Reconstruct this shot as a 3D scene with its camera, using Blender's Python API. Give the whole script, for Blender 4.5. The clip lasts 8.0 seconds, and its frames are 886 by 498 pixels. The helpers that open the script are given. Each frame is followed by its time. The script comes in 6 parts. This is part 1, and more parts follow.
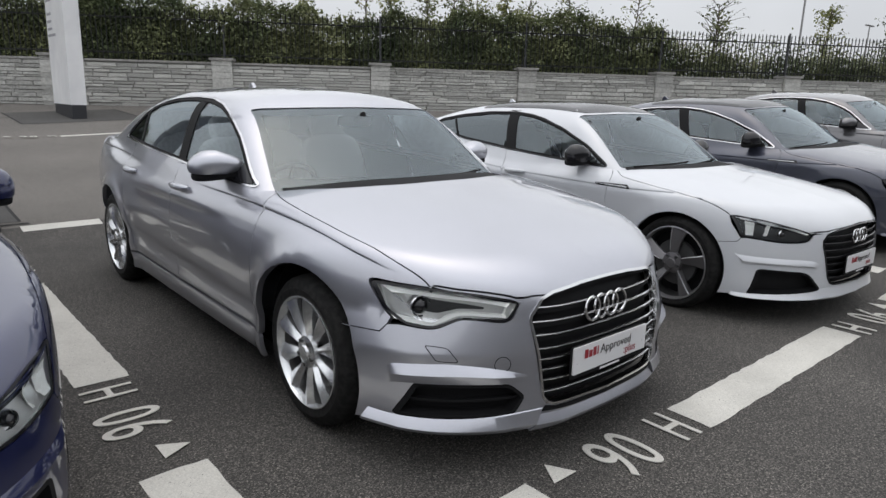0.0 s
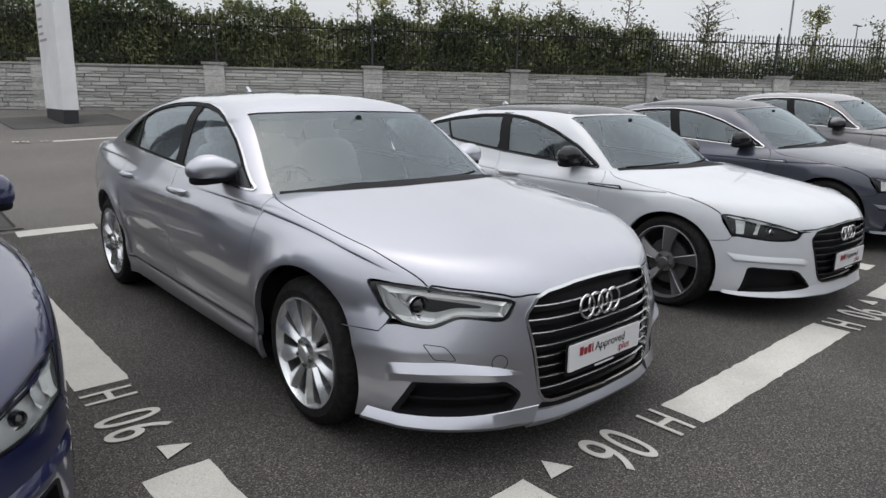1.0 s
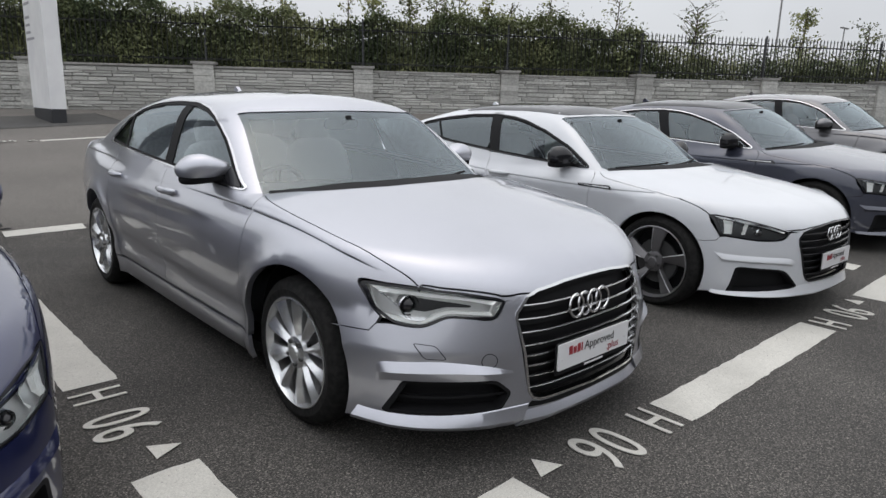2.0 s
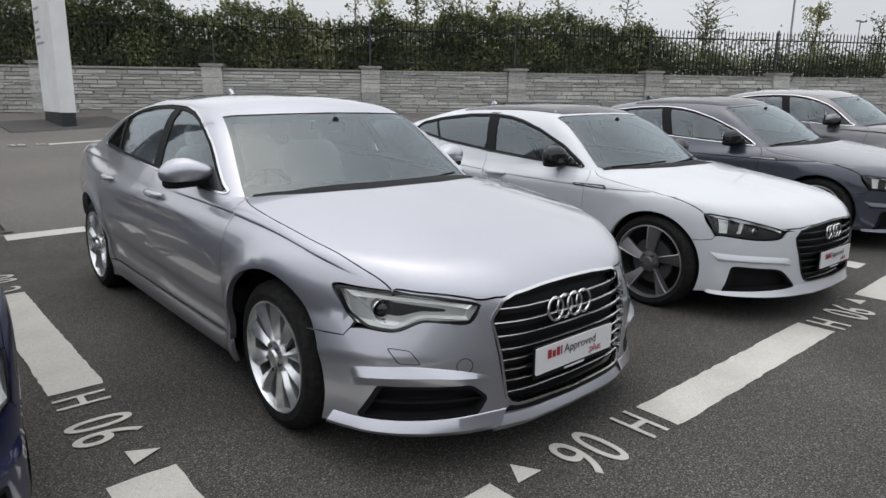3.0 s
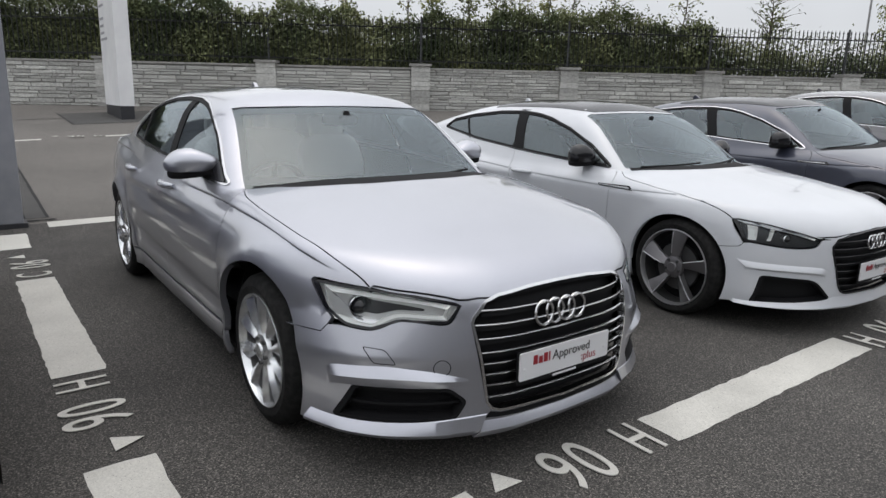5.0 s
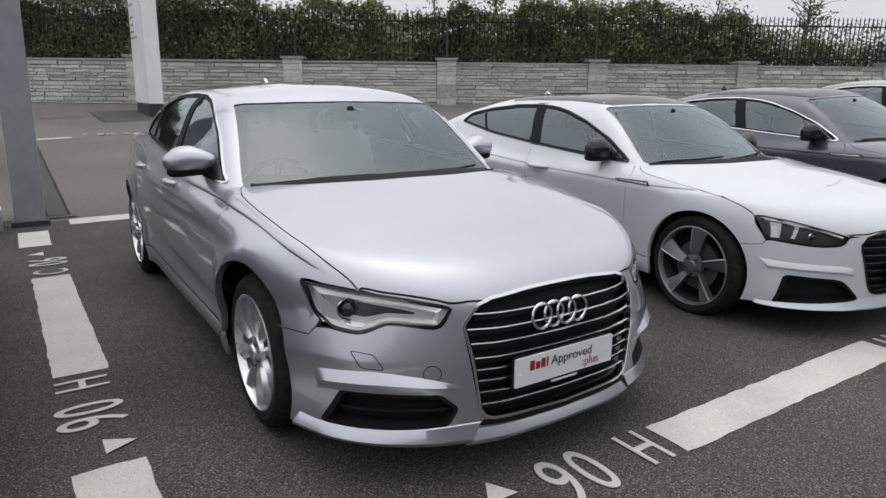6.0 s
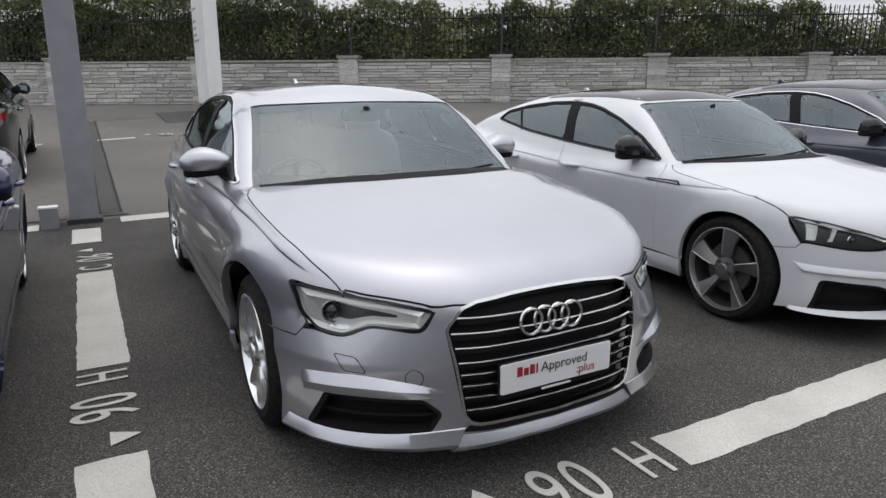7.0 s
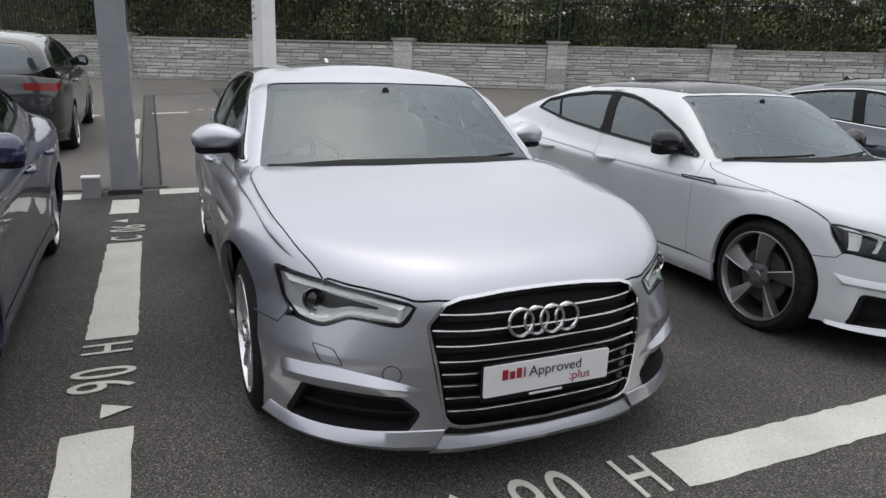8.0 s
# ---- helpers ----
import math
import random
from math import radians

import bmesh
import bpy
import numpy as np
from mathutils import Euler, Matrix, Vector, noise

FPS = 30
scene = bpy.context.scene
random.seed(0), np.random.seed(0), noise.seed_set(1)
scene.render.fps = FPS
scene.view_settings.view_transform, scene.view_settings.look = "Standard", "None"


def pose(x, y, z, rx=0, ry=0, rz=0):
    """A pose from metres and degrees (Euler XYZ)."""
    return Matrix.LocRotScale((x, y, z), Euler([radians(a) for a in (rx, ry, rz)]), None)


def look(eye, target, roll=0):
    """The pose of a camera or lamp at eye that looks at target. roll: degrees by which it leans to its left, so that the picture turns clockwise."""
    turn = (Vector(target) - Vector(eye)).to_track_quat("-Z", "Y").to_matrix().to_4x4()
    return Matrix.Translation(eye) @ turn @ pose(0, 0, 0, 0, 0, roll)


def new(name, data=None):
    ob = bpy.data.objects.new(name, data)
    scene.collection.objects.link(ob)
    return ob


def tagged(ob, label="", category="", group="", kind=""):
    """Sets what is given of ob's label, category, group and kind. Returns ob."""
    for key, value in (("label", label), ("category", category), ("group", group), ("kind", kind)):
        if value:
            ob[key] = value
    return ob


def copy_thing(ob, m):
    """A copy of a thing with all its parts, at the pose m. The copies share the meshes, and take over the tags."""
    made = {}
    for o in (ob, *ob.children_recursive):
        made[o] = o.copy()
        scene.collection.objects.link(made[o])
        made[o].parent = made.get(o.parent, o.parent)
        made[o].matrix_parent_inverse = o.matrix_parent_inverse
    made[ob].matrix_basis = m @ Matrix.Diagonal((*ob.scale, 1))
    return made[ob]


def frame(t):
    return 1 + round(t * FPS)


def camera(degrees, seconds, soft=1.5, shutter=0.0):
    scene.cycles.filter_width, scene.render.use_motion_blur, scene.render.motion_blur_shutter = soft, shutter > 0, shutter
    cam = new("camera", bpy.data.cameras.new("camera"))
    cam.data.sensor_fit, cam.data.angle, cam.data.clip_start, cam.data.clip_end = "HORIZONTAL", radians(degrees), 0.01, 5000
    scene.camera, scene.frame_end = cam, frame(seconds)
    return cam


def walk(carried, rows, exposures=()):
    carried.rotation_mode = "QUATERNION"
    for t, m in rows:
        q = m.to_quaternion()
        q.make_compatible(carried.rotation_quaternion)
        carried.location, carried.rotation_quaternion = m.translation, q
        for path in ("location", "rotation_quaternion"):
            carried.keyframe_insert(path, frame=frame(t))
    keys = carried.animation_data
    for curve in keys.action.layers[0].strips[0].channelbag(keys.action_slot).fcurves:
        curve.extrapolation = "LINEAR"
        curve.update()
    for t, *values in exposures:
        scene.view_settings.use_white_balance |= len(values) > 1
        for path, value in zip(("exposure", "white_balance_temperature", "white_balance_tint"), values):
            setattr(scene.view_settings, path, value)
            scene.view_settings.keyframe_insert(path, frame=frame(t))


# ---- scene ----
cam = camera(67.7, 8.0)
PATH = [
    (0, (-2.194, -1.459, 1.409), (-0.914, 0.008, 0.955), 1.4),
    (0.5, (-2.224, -1.475, 1.412), (-0.936, -0.012, 0.964), 1.1),
    (1, (-2.234, -1.484, 1.414), (-0.937, -0.028, 0.966), 1.0),
    (1.5, (-2.246, -1.486, 1.41), (-0.938, -0.04, 0.963), 1.5),
    (2, (-2.239, -1.492, 1.412), (-0.921, -0.055, 0.966), 1.2),
    (3.5, (-2.024, -1.619, 1.428), (-0.77, -0.128, 0.974), 0.6),
    (4, (-1.964, -1.661, 1.422), (-0.76, -0.13, 0.968), 1.6),
    (4.5, (-1.921, -1.674, 1.418), (-0.733, -0.13, 0.967), 0.8),
    (5, (-1.845, -1.669, 1.403), (-0.687, -0.103, 0.948), 1.2),
    (5.2, (-1.794, -1.659, 1.401), (-0.665, -0.073, 0.944), 1.2),
    (6.5, (-1.57, -1.69, 1.405), (-0.536, -0.047, 0.924), 0.1),
    (7, (-1.418, -1.769, 1.413), (-0.502, -0.057, 0.932), -0.3),
    (7.5, (-1.332, -1.823, 1.423), (-0.498, -0.078, 0.916), -1.8),
    (8, (-1.169, -1.754, 1.405), (-0.4, 0.016, 0.882), 1.6),
]
walk(cam, [(t, look(eye, target, roll)) for t, eye, target, roll in PATH])

# ---- light ----
world = bpy.data.worlds.new("sky")
scene.world = world
world.use_nodes = True
wn = world.node_tree
sky = wn.nodes.new("ShaderNodeTexSky")
sky.sky_type, sky.sun_disc = "NISHITA", False
sky.sun_elevation, sky.sun_rotation = radians(80), radians(27)
sky.air_density, sky.dust_density, sky.ozone_density = 1.0, 8.0, 1.0
tint = wn.nodes.new("ShaderNodeMix")
tint.data_type = "RGBA"
cloud_at = wn.nodes.new("ShaderNodeTexCoord")
cloud = wn.nodes.new("ShaderNodeTexNoise")
cloud.inputs["Scale"].default_value, cloud.inputs["Detail"].default_value = 2.2, 4
ramp = wn.nodes.new("ShaderNodeValToRGB")
ramp.color_ramp.elements[0].position, ramp.color_ramp.elements[0].color = 0.3, (6.95, 7.17, 7.6, 1)
ramp.color_ramp.elements[1].position, ramp.color_ramp.elements[1].color = 0.75, (9.2, 9.5, 9.95, 1)
wn.links.new(cloud_at.outputs["Generated"], cloud.inputs["Vector"])
wn.links.new(cloud.outputs[0], ramp.inputs[0])
tint.inputs[0].default_value = 0.85
height = wn.nodes.new("ShaderNodeSeparateXYZ")
wn.links.new(cloud_at.outputs["Generated"], height.inputs[0])
dome = wn.nodes.new("ShaderNodeValToRGB")
dome.color_ramp.elements[0].color = (0.66, 0.66, 0.66, 1)
dome.color_ramp.elements[1].color = (1.32, 1.32, 1.32, 1)
dome.color_ramp.elements.new(0.30).color = (0.72, 0.72, 0.72, 1)
dome.color_ramp.elements.new(0.65).color = (0.95, 0.95, 0.95, 1)
wn.links.new(height.outputs[2], dome.inputs[0])
veil = wn.nodes.new("ShaderNodeMix")
veil.data_type, veil.blend_type = "RGBA", "MULTIPLY"
veil.inputs[0].default_value = 1.0
wn.links.new(ramp.outputs[0], veil.inputs[6])
wn.links.new(dome.outputs[0], veil.inputs[7])
wn.links.new(sky.outputs[0], tint.inputs[6])
wn.links.new(veil.outputs[2], tint.inputs[7])
wn.nodes["Background"].inputs[1].default_value = 0.122
wn.links.new(tint.outputs[2], wn.nodes["Background"].inputs[0])
sun = new("sun", bpy.data.lights.new("sun", "SUN"))
sun.data.energy, sun.data.angle, sun.data.color = 0.5, radians(172), (1.0, 0.97, 0.93)
sun.matrix_world = look((1.6, 3.1, 20), (0, 0, 0))
scene.view_settings.exposure = 0.24


# ---- materials ----
def plain(name, colour, rough=0.5, metal=0.0, coat=0.0):
    m = bpy.data.materials.new(name)
    m.use_nodes = True
    b = m.node_tree.nodes["Principled BSDF"]
    b.inputs["Base Color"].default_value = (*colour, 1)
    b.inputs["Roughness"].default_value, b.inputs["Metallic"].default_value = rough, metal
    b.inputs["Coat Weight"].default_value = coat
    return m


def grainy(name, dark, light, scale, rough=0.8, metal=0.0, coat=0.0, big=0.0, big_scale=0.7, bump=0.0, island=0.0, random_ob=0.0, detail=4.0, lo=0.35, hi=0.65, stretch=(1, 1, 1)):
    """A surface whose colour wanders between two tones at two scales, with a fine relief."""
    m = plain(name, dark, rough, metal, coat)
    t = m.node_tree
    b = t.nodes["Principled BSDF"]
    co = t.nodes.new("ShaderNodeTexCoord")
    mp = t.nodes.new("ShaderNodeMapping")
    mp.inputs["Scale"].default_value = stretch
    t.links.new(co.outputs["Object"], mp.inputs[0])
    n = t.nodes.new("ShaderNodeTexNoise")
    n.inputs["Scale"].default_value, n.inputs["Detail"].default_value = scale, detail
    t.links.new(mp.outputs[0], n.inputs["Vector"])
    r = t.nodes.new("ShaderNodeValToRGB")
    r.color_ramp.elements[0].position, r.color_ramp.elements[0].color = lo, (*dark, 1)
    r.color_ramp.elements[1].position, r.color_ramp.elements[1].color = hi, (*light, 1)
    t.links.new(n.outputs[0], r.inputs[0])
    out = r.outputs[0]
    for kind, amount in (("big", big), ("island", island), ("random", random_ob)):
        if not amount:
            continue
        mx = t.nodes.new("ShaderNodeMix")
        mx.data_type, mx.blend_type = "RGBA", "MULTIPLY"
        mx.inputs[0].default_value = 1.0
        rng = t.nodes.new("ShaderNodeMapRange")
        rng.inputs["To Min"].default_value, rng.inputs["To Max"].default_value = 1 - amount, 1 + amount
        if kind == "big":
            n2 = t.nodes.new("ShaderNodeTexNoise")
            n2.inputs["Scale"].default_value, n2.inputs["Detail"].default_value = big_scale, 5
            t.links.new(co.outputs["Object"], n2.inputs["Vector"])
            rng.inputs["From Min"].default_value, rng.inputs["From Max"].default_value = 0.3, 0.7
            src = n2.outputs[0]
        elif kind == "island":
            src = t.nodes.new("ShaderNodeNewGeometry").outputs["Random Per Island"]
        else:
            src = t.nodes.new("ShaderNodeObjectInfo").outputs["Random"]
        t.links.new(src, rng.inputs[0])
        t.links.new(out, mx.inputs[6])
        t.links.new(rng.outputs[0], mx.inputs[7])
        out = mx.outputs[2]
    t.links.new(out, b.inputs["Base Color"])
    if bump:
        bp = t.nodes.new("ShaderNodeBump")
        bp.inputs["Strength"].default_value, bp.inputs["Distance"].default_value = bump, 0.004
        t.links.new(n.outputs[0], bp.inputs["Height"])
        t.links.new(bp.outputs[0], b.inputs["Normal"])
    return m


def car_paint(name, colour, metal, rough, fleck=0.12):
    """Lacquered car paint with a fine metal fleck and a little road dust."""
    light = tuple(min(1, c * (1 + fleck)) for c in colour)
    dark = tuple(c * (1 - fleck) for c in colour)
    m = grainy(name, dark, light, 900, rough, metal, 1.0, big=0.03, big_scale=3.0)
    b = m.node_tree.nodes["Principled BSDF"]
    b.inputs["Coat Roughness"].default_value = 0.02
    b.inputs["Coat IOR"].default_value = 1.65
    return m


def worn_paint(name, colour, under):
    """Road paint, chipped and dirty."""
    m = grainy(name, tuple(c * 0.80 for c in colour), colour, 150, 0.85, big=0.12, big_scale=2.0, bump=0.25, detail=6.0)
    t = m.node_tree
    b = t.nodes["Principled BSDF"]
    src = b.inputs["Base Color"].links[0].from_socket
    co = t.nodes.new("ShaderNodeTexCoord")
    n = t.nodes.new("ShaderNodeTexNoise")
    n.inputs["Scale"].default_value, n.inputs["Detail"].default_value, n.inputs["Roughness"].default_value = 60, 9, 0.80
    t.links.new(co.outputs["Object"], n.inputs["Vector"])
    r = t.nodes.new("ShaderNodeValToRGB")
    r.color_ramp.elements[0].position, r.color_ramp.elements[1].position = 0.355, 0.40
    t.links.new(n.outputs[0], r.inputs[0])
    mx = t.nodes.new("ShaderNodeMix")
    mx.data_type = "RGBA"
    mx.inputs[6].default_value = (*under, 1)
    t.links.new(r.outputs[0], mx.inputs[0])
    t.links.new(src, mx.inputs[7])
    t.links.new(mx.outputs[2], b.inputs["Base Color"])
    return m


def glass(name, tint_rgb, ior=2.2, rough=0.0):
    m = bpy.data.materials.new(name)
    m.use_nodes = True
    t = m.node_tree
    t.nodes.remove(t.nodes["Principled BSDF"])
    fr, tr, gl, mx = (t.nodes.new(k) for k in ("ShaderNodeFresnel", "ShaderNodeBsdfTransparent", "ShaderNodeBsdfGlossy", "ShaderNodeMixShader"))
    fr.inputs[0].default_value = ior
    tr.inputs[0].default_value = (*tint_rgb, 1)
    gl.inputs["Roughness"].default_value = rough
    gl.inputs["Color"].default_value = (0.85, 0.95, 1.0, 1)
    t.links.new(fr.outputs[0], mx.inputs[0])
    t.links.new(tr.outputs[0], mx.inputs[1])
    t.links.new(gl.outputs[0], mx.inputs[2])
    t.links.new(mx.outputs[0], t.nodes["Material Output"].inputs[0])
    return m


M_ASPHALT = grainy("asphalt", (0.034, 0.0318, 0.0294), (0.114, 0.107, 0.098), 120, 0.9, big=0.32, big_scale=0.9, bump=0.25, detail=8.0, lo=0.40, hi=0.68)


def chippings(m, scale, low, high):
    """Single stone chips in a surface, each with its own tone."""
    t = m.node_tree
    b = t.nodes["Principled BSDF"]
    src = b.inputs["Base Color"].links[0].from_socket
    co = t.nodes.new("ShaderNodeTexCoord")
    vo = t.nodes.new("ShaderNodeTexVoronoi")
    vo.inputs["Scale"].default_value = scale
    t.links.new(co.outputs["Object"], vo.inputs["Vector"])
    one = t.nodes.new("ShaderNodeSeparateColor")
    t.links.new(vo.outputs["Color"], one.inputs[0])
    r = t.nodes.new("ShaderNodeValToRGB")
    r.color_ramp.elements[0].color = (low, low, low, 1)
    r.color_ramp.elements[1].color = (high, high * 0.98, high * 0.95, 1)
    r.color_ramp.elements.new(0.72).color = (1.0, 1.0, 1.0, 1)
    t.links.new(one.outputs[0], r.inputs[0])
    mx = t.nodes.new("ShaderNodeMix")
    mx.data_type, mx.blend_type = "RGBA", "MULTIPLY"
    mx.inputs[0].default_value = 1.0
    t.links.new(src, mx.inputs[6])
    t.links.new(r.outputs[0], mx.inputs[7])
    t.links.new(mx.outputs[2], b.inputs["Base Color"])


chippings(M_ASPHALT, 185, 0.35, 2.3)
M_LANE = grainy("asphalt_lane", (0.063, 0.058, 0.053), (0.230, 0.214, 0.194), 130, 0.9, big=0.16, big_scale=0.5, bump=0.5, detail=6.0, lo=0.36, hi=0.74)
M_PATCH = grainy("asphalt_patch", (0.038, 0.037, 0.035), (0.085, 0.082, 0.079), 120, 0.9, big=0.12, bump=0.5)
M_SEAM = plain("asphalt_seam", (0.012, 0.012, 0.012), 0.9)
M_WHITE = worn_paint("white_line", (0.58, 0.565, 0.52), (0.09, 0.088, 0.085))
M_WALL = grainy("wall_mortar", (0.17, 0.168, 0.158), (0.25, 0.245, 0.232), 25, 0.95, big=0.15, bump=0.4)
M_STONE = grainy("wall_stone", (0.36, 0.357, 0.337), (0.50, 0.495, 0.468), 18, 0.92, big=0.15, big_scale=1.2, bump=0.6, random_ob=0.22)
M_STONES = grainy("wall_stones", (0.36, 0.357, 0.337), (0.50, 0.495, 0.468), 18, 0.92, big=0.15, big_scale=1.2, bump=0.6, island=0.22)
M_CAP = grainy("coping_stone", (0.26, 0.255, 0.24), (0.36, 0.35, 0.33), 12, 0.9, big=0.2, bump=0.4)
M_IRON = grainy("railing_paint", (0.008, 0.009, 0.009), (0.018, 0.019, 0.018), 30, 0.8)
M_LEAF = grainy("hedge_leaf", (0.060, 0.082, 0.034), (0.185, 0.200, 0.088), 0.8, 0.7, island=0.5)
M_LEAF_PALE = grainy("sapling_leaf", (0.13, 0.155, 0.05), (0.26, 0.26, 0.09), 2.0, 0.6, island=0.4)
# inner shade of the hedge, put into a dark colour
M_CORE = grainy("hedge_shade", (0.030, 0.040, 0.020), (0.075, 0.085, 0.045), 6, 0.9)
M_TWIG = grainy("twig_bark", (0.06, 0.048, 0.035), (0.12, 0.10, 0.075), 30, 0.9)
M_RAILPOST = grainy("railing_post_paint", (0.035, 0.037, 0.04), (0.06, 0.062, 0.066), 20, 0.7)
M_POST = grainy("grey_steel", (0.21, 0.215, 0.235), (0.245, 0.25, 0.27), 6, 0.45, big=0.08)
M_PYLON = grainy("white_panel", (0.72, 0.72, 0.73), (0.80, 0.80, 0.80), 2.0, 0.4, big=0.04)
M_UNSEEN_WALL = grainy("unseen_dark_render", (0.11, 0.112, 0.115), (0.15, 0.152, 0.155), 4, 0.8, big=0.15, bump=0.3)
M_DARKBASE = plain("dark_plinth", (0.025, 0.026, 0.03), 0.5)
M_BARGREY = plain("faint_lettering", (0.30, 0.30, 0.32), 0.6)
M_GALV = grainy("lamp_steel", (0.22, 0.22, 0.22), (0.3, 0.3, 0.3), 8, 0.5, 0.5)

M_SILVER = car_paint("silver_paint", (0.440, 0.447, 0.492), 0.80, 0.31)
M_WPAINT = car_paint("white_paint", (0.57, 0.585, 0.615), 0.0, 0.35, 0.03)
M_NAVYGREY = car_paint("dark_grey_paint", (0.048, 0.053, 0.078), 0.45, 0.35, 0.25)
M_BROWNGREY = car_paint("brown_grey_paint", (0.12, 0.118, 0.125), 0.6, 0.35, 0.15)
M_BLUE = car_paint("navy_blue_paint", (0.008, 0.012, 0.06), 0.3, 0.3, 0.25)
M_BLACKPAINT = car_paint("black_paint", (0.02, 0.022, 0.024), 0.3, 0.3, 0.25)
M_TYRE = grainy("tyre_rubber", (0.008, 0.008, 0.008), (0.018, 0.0175, 0.017), 40, 0.85, bump=0.2)
M_TYRE.node_tree.nodes["Principled BSDF"].inputs["Specular IOR Level"].default_value = 0.2
M_DARKMETAL = plain("brake_metal", (0.12, 0.12, 0.12), 0.45, 0.8)
M_BLACK = plain("black_plastic", (0.010, 0.010, 0.011), 0.7)
M_BLACK.node_tree.nodes["Principled BSDF"].inputs["Specular IOR Level"].default_value = 0.15
M_FRIT = plain("printed_border", (0.012, 0.012, 0.013), 0.8)
M_GLOSSBLACK = plain("gloss_black", (0.01, 0.01, 0.012), 0.12)
M_CHROME = plain("chrome", (0.70, 0.70, 0.71), 0.15, 1.0)
M_ALLOY = plain("alloy", (0.74, 0.75, 0.76), 0.26, 0.85)
M_GUNMETAL = plain("machined_grey_alloy", (0.17, 0.165, 0.17), 0.38, 0.6)
M_RIMEDGE = plain("machined_rim", (0.55, 0.55, 0.56), 0.3, 0.85)
M_REFLECTOR = plain("reflector", (0.82, 0.82, 0.83), 0.18, 0.9)
M_LAMPBACK = plain("lamp_housing", (0.74, 0.74, 0.73), 0.25, 0.4)
M_LAMPDARK = plain("dark_lamp_housing", (0.06, 0.062, 0.065), 0.3, 0.3)
M_LAMPMID = plain("grey_lamp_bezel", (0.05, 0.05, 0.052), 0.25, 0.3)
M_DRL = plain("light_guide", (0.96, 0.96, 0.93), 0.22)
M_PLATE = plain("plate_white", (0.72, 0.72, 0.73), 0.35)
M_INK = plain("plate_ink", (0.03, 0.03, 0.03), 0.4)
M_RED = plain("plate_red", (0.30, 0.02, 0.03), 0.4)
M_TAILRED = plain("tail_lamp_red", (0.20, 0.008, 0.012), 0.12)
M_CABIN = grainy("cabin_trim", (0.05, 0.052, 0.055), (0.085, 0.087, 0.09), 60, 0.7)
M_SEAT = grainy("seat_cloth", (0.52, 0.525, 0.52), (0.64, 0.64, 0.63), 50, 0.85)
M_LINING = grainy("lining_cloth", (0.58, 0.575, 0.56), (0.66, 0.65, 0.63), 60, 0.95)
M_MIRROR = plain("mirror", (0.9, 0.9, 0.9), 0.02, 1.0)
M_GLASS = glass("car_glass", (0.90, 0.955, 0.965), 2.05)
M_TINT = glass("tinted_glass", (0.16, 0.165, 0.165), 2.1)
M_LENS = glass("lamp_lens", (0.98, 0.985, 0.985), 1.3)


def mesh_of(name, bm, mat, parent=None, label="", smooth=30):
    me = bpy.data.meshes.new(name)
    bm.to_mesh(me)
    bm.free()
    me.materials.append(mat)
    if smooth:
        me.shade_smooth()
        me.set_sharp_from_angle(angle=radians(smooth))
    ob = new(name, me)
    ob.parent = parent
    if label:
        ob["label"] = label
    return ob


def box(bm, x0, x1, y0, y1, z0, z1, m=Matrix()):
    v = [bm.verts.new(m @ Vector(c)) for c in ((x0, y0, z0), (x1, y0, z0), (x1, y1, z0), (x0, y1, z0), (x0, y0, z1), (x1, y0, z1), (x1, y1, z1), (x0, y1, z1))]
    for f in ((3, 2, 1, 0), (4, 5, 6, 7), (0, 1, 5, 4), (1, 2, 6, 5), (2, 3, 7, 6), (3, 0, 4, 7)):
        bm.faces.new([v[i] for i in f])


# ---- ground ----
def rise(x, y):
    """Height of the ground: nearly level in the bays, climbing gently towards the boundary wall."""
    a = min(max((y - 5.2) / 0.9, 0), 1)
    far = min(max(y - 5.5, 0), 25)
    b = min(max((y - 5.2) / 6, 0), 1)
    side = 0.026 * min(max(x - 3.2, 0), 14) * (1 - b)
    return side + a * a * (3 - 2 * a) * 0.10 + far * 0.055 + 0.038 * min(max(x + 1, -3), 14) * b


bm = bmesh.new()
xs = [-600, -150, -60, -30] + [-20 + i for i in range(0, 20)] + [0.5 * i for i in range(0, 30)] + [15 + i for i in range(15)] + [40, 60, 150, 600]
ys = [-600, -150, -50, -20, -10, -5, 0, 4.8] + [5.2 + 0.2 * i for i in range(8)] + [7.5 + i for i in range(0, 24)] + [40, 60, 150, 600]
g = [[bm.verts.new((x, y, rise(x, y))) for x in xs] for y in ys]
for j in range(len(ys) - 1):
    for i in range(len(xs) - 1):
        bm.faces.new((g[j][i], g[j][i + 1], g[j + 1][i + 1], g[j + 1][i]))
for f in bm.faces:
    f.material_index = 1 if f.calc_center_median().y > 5.9 else 0
ground = mesh_of("ground", bm, M_ASPHALT)
ground.data.materials.append(M_LANE)
tagged(ground, "dark grey worn asphalt of the car park", "ground", kind="structure")


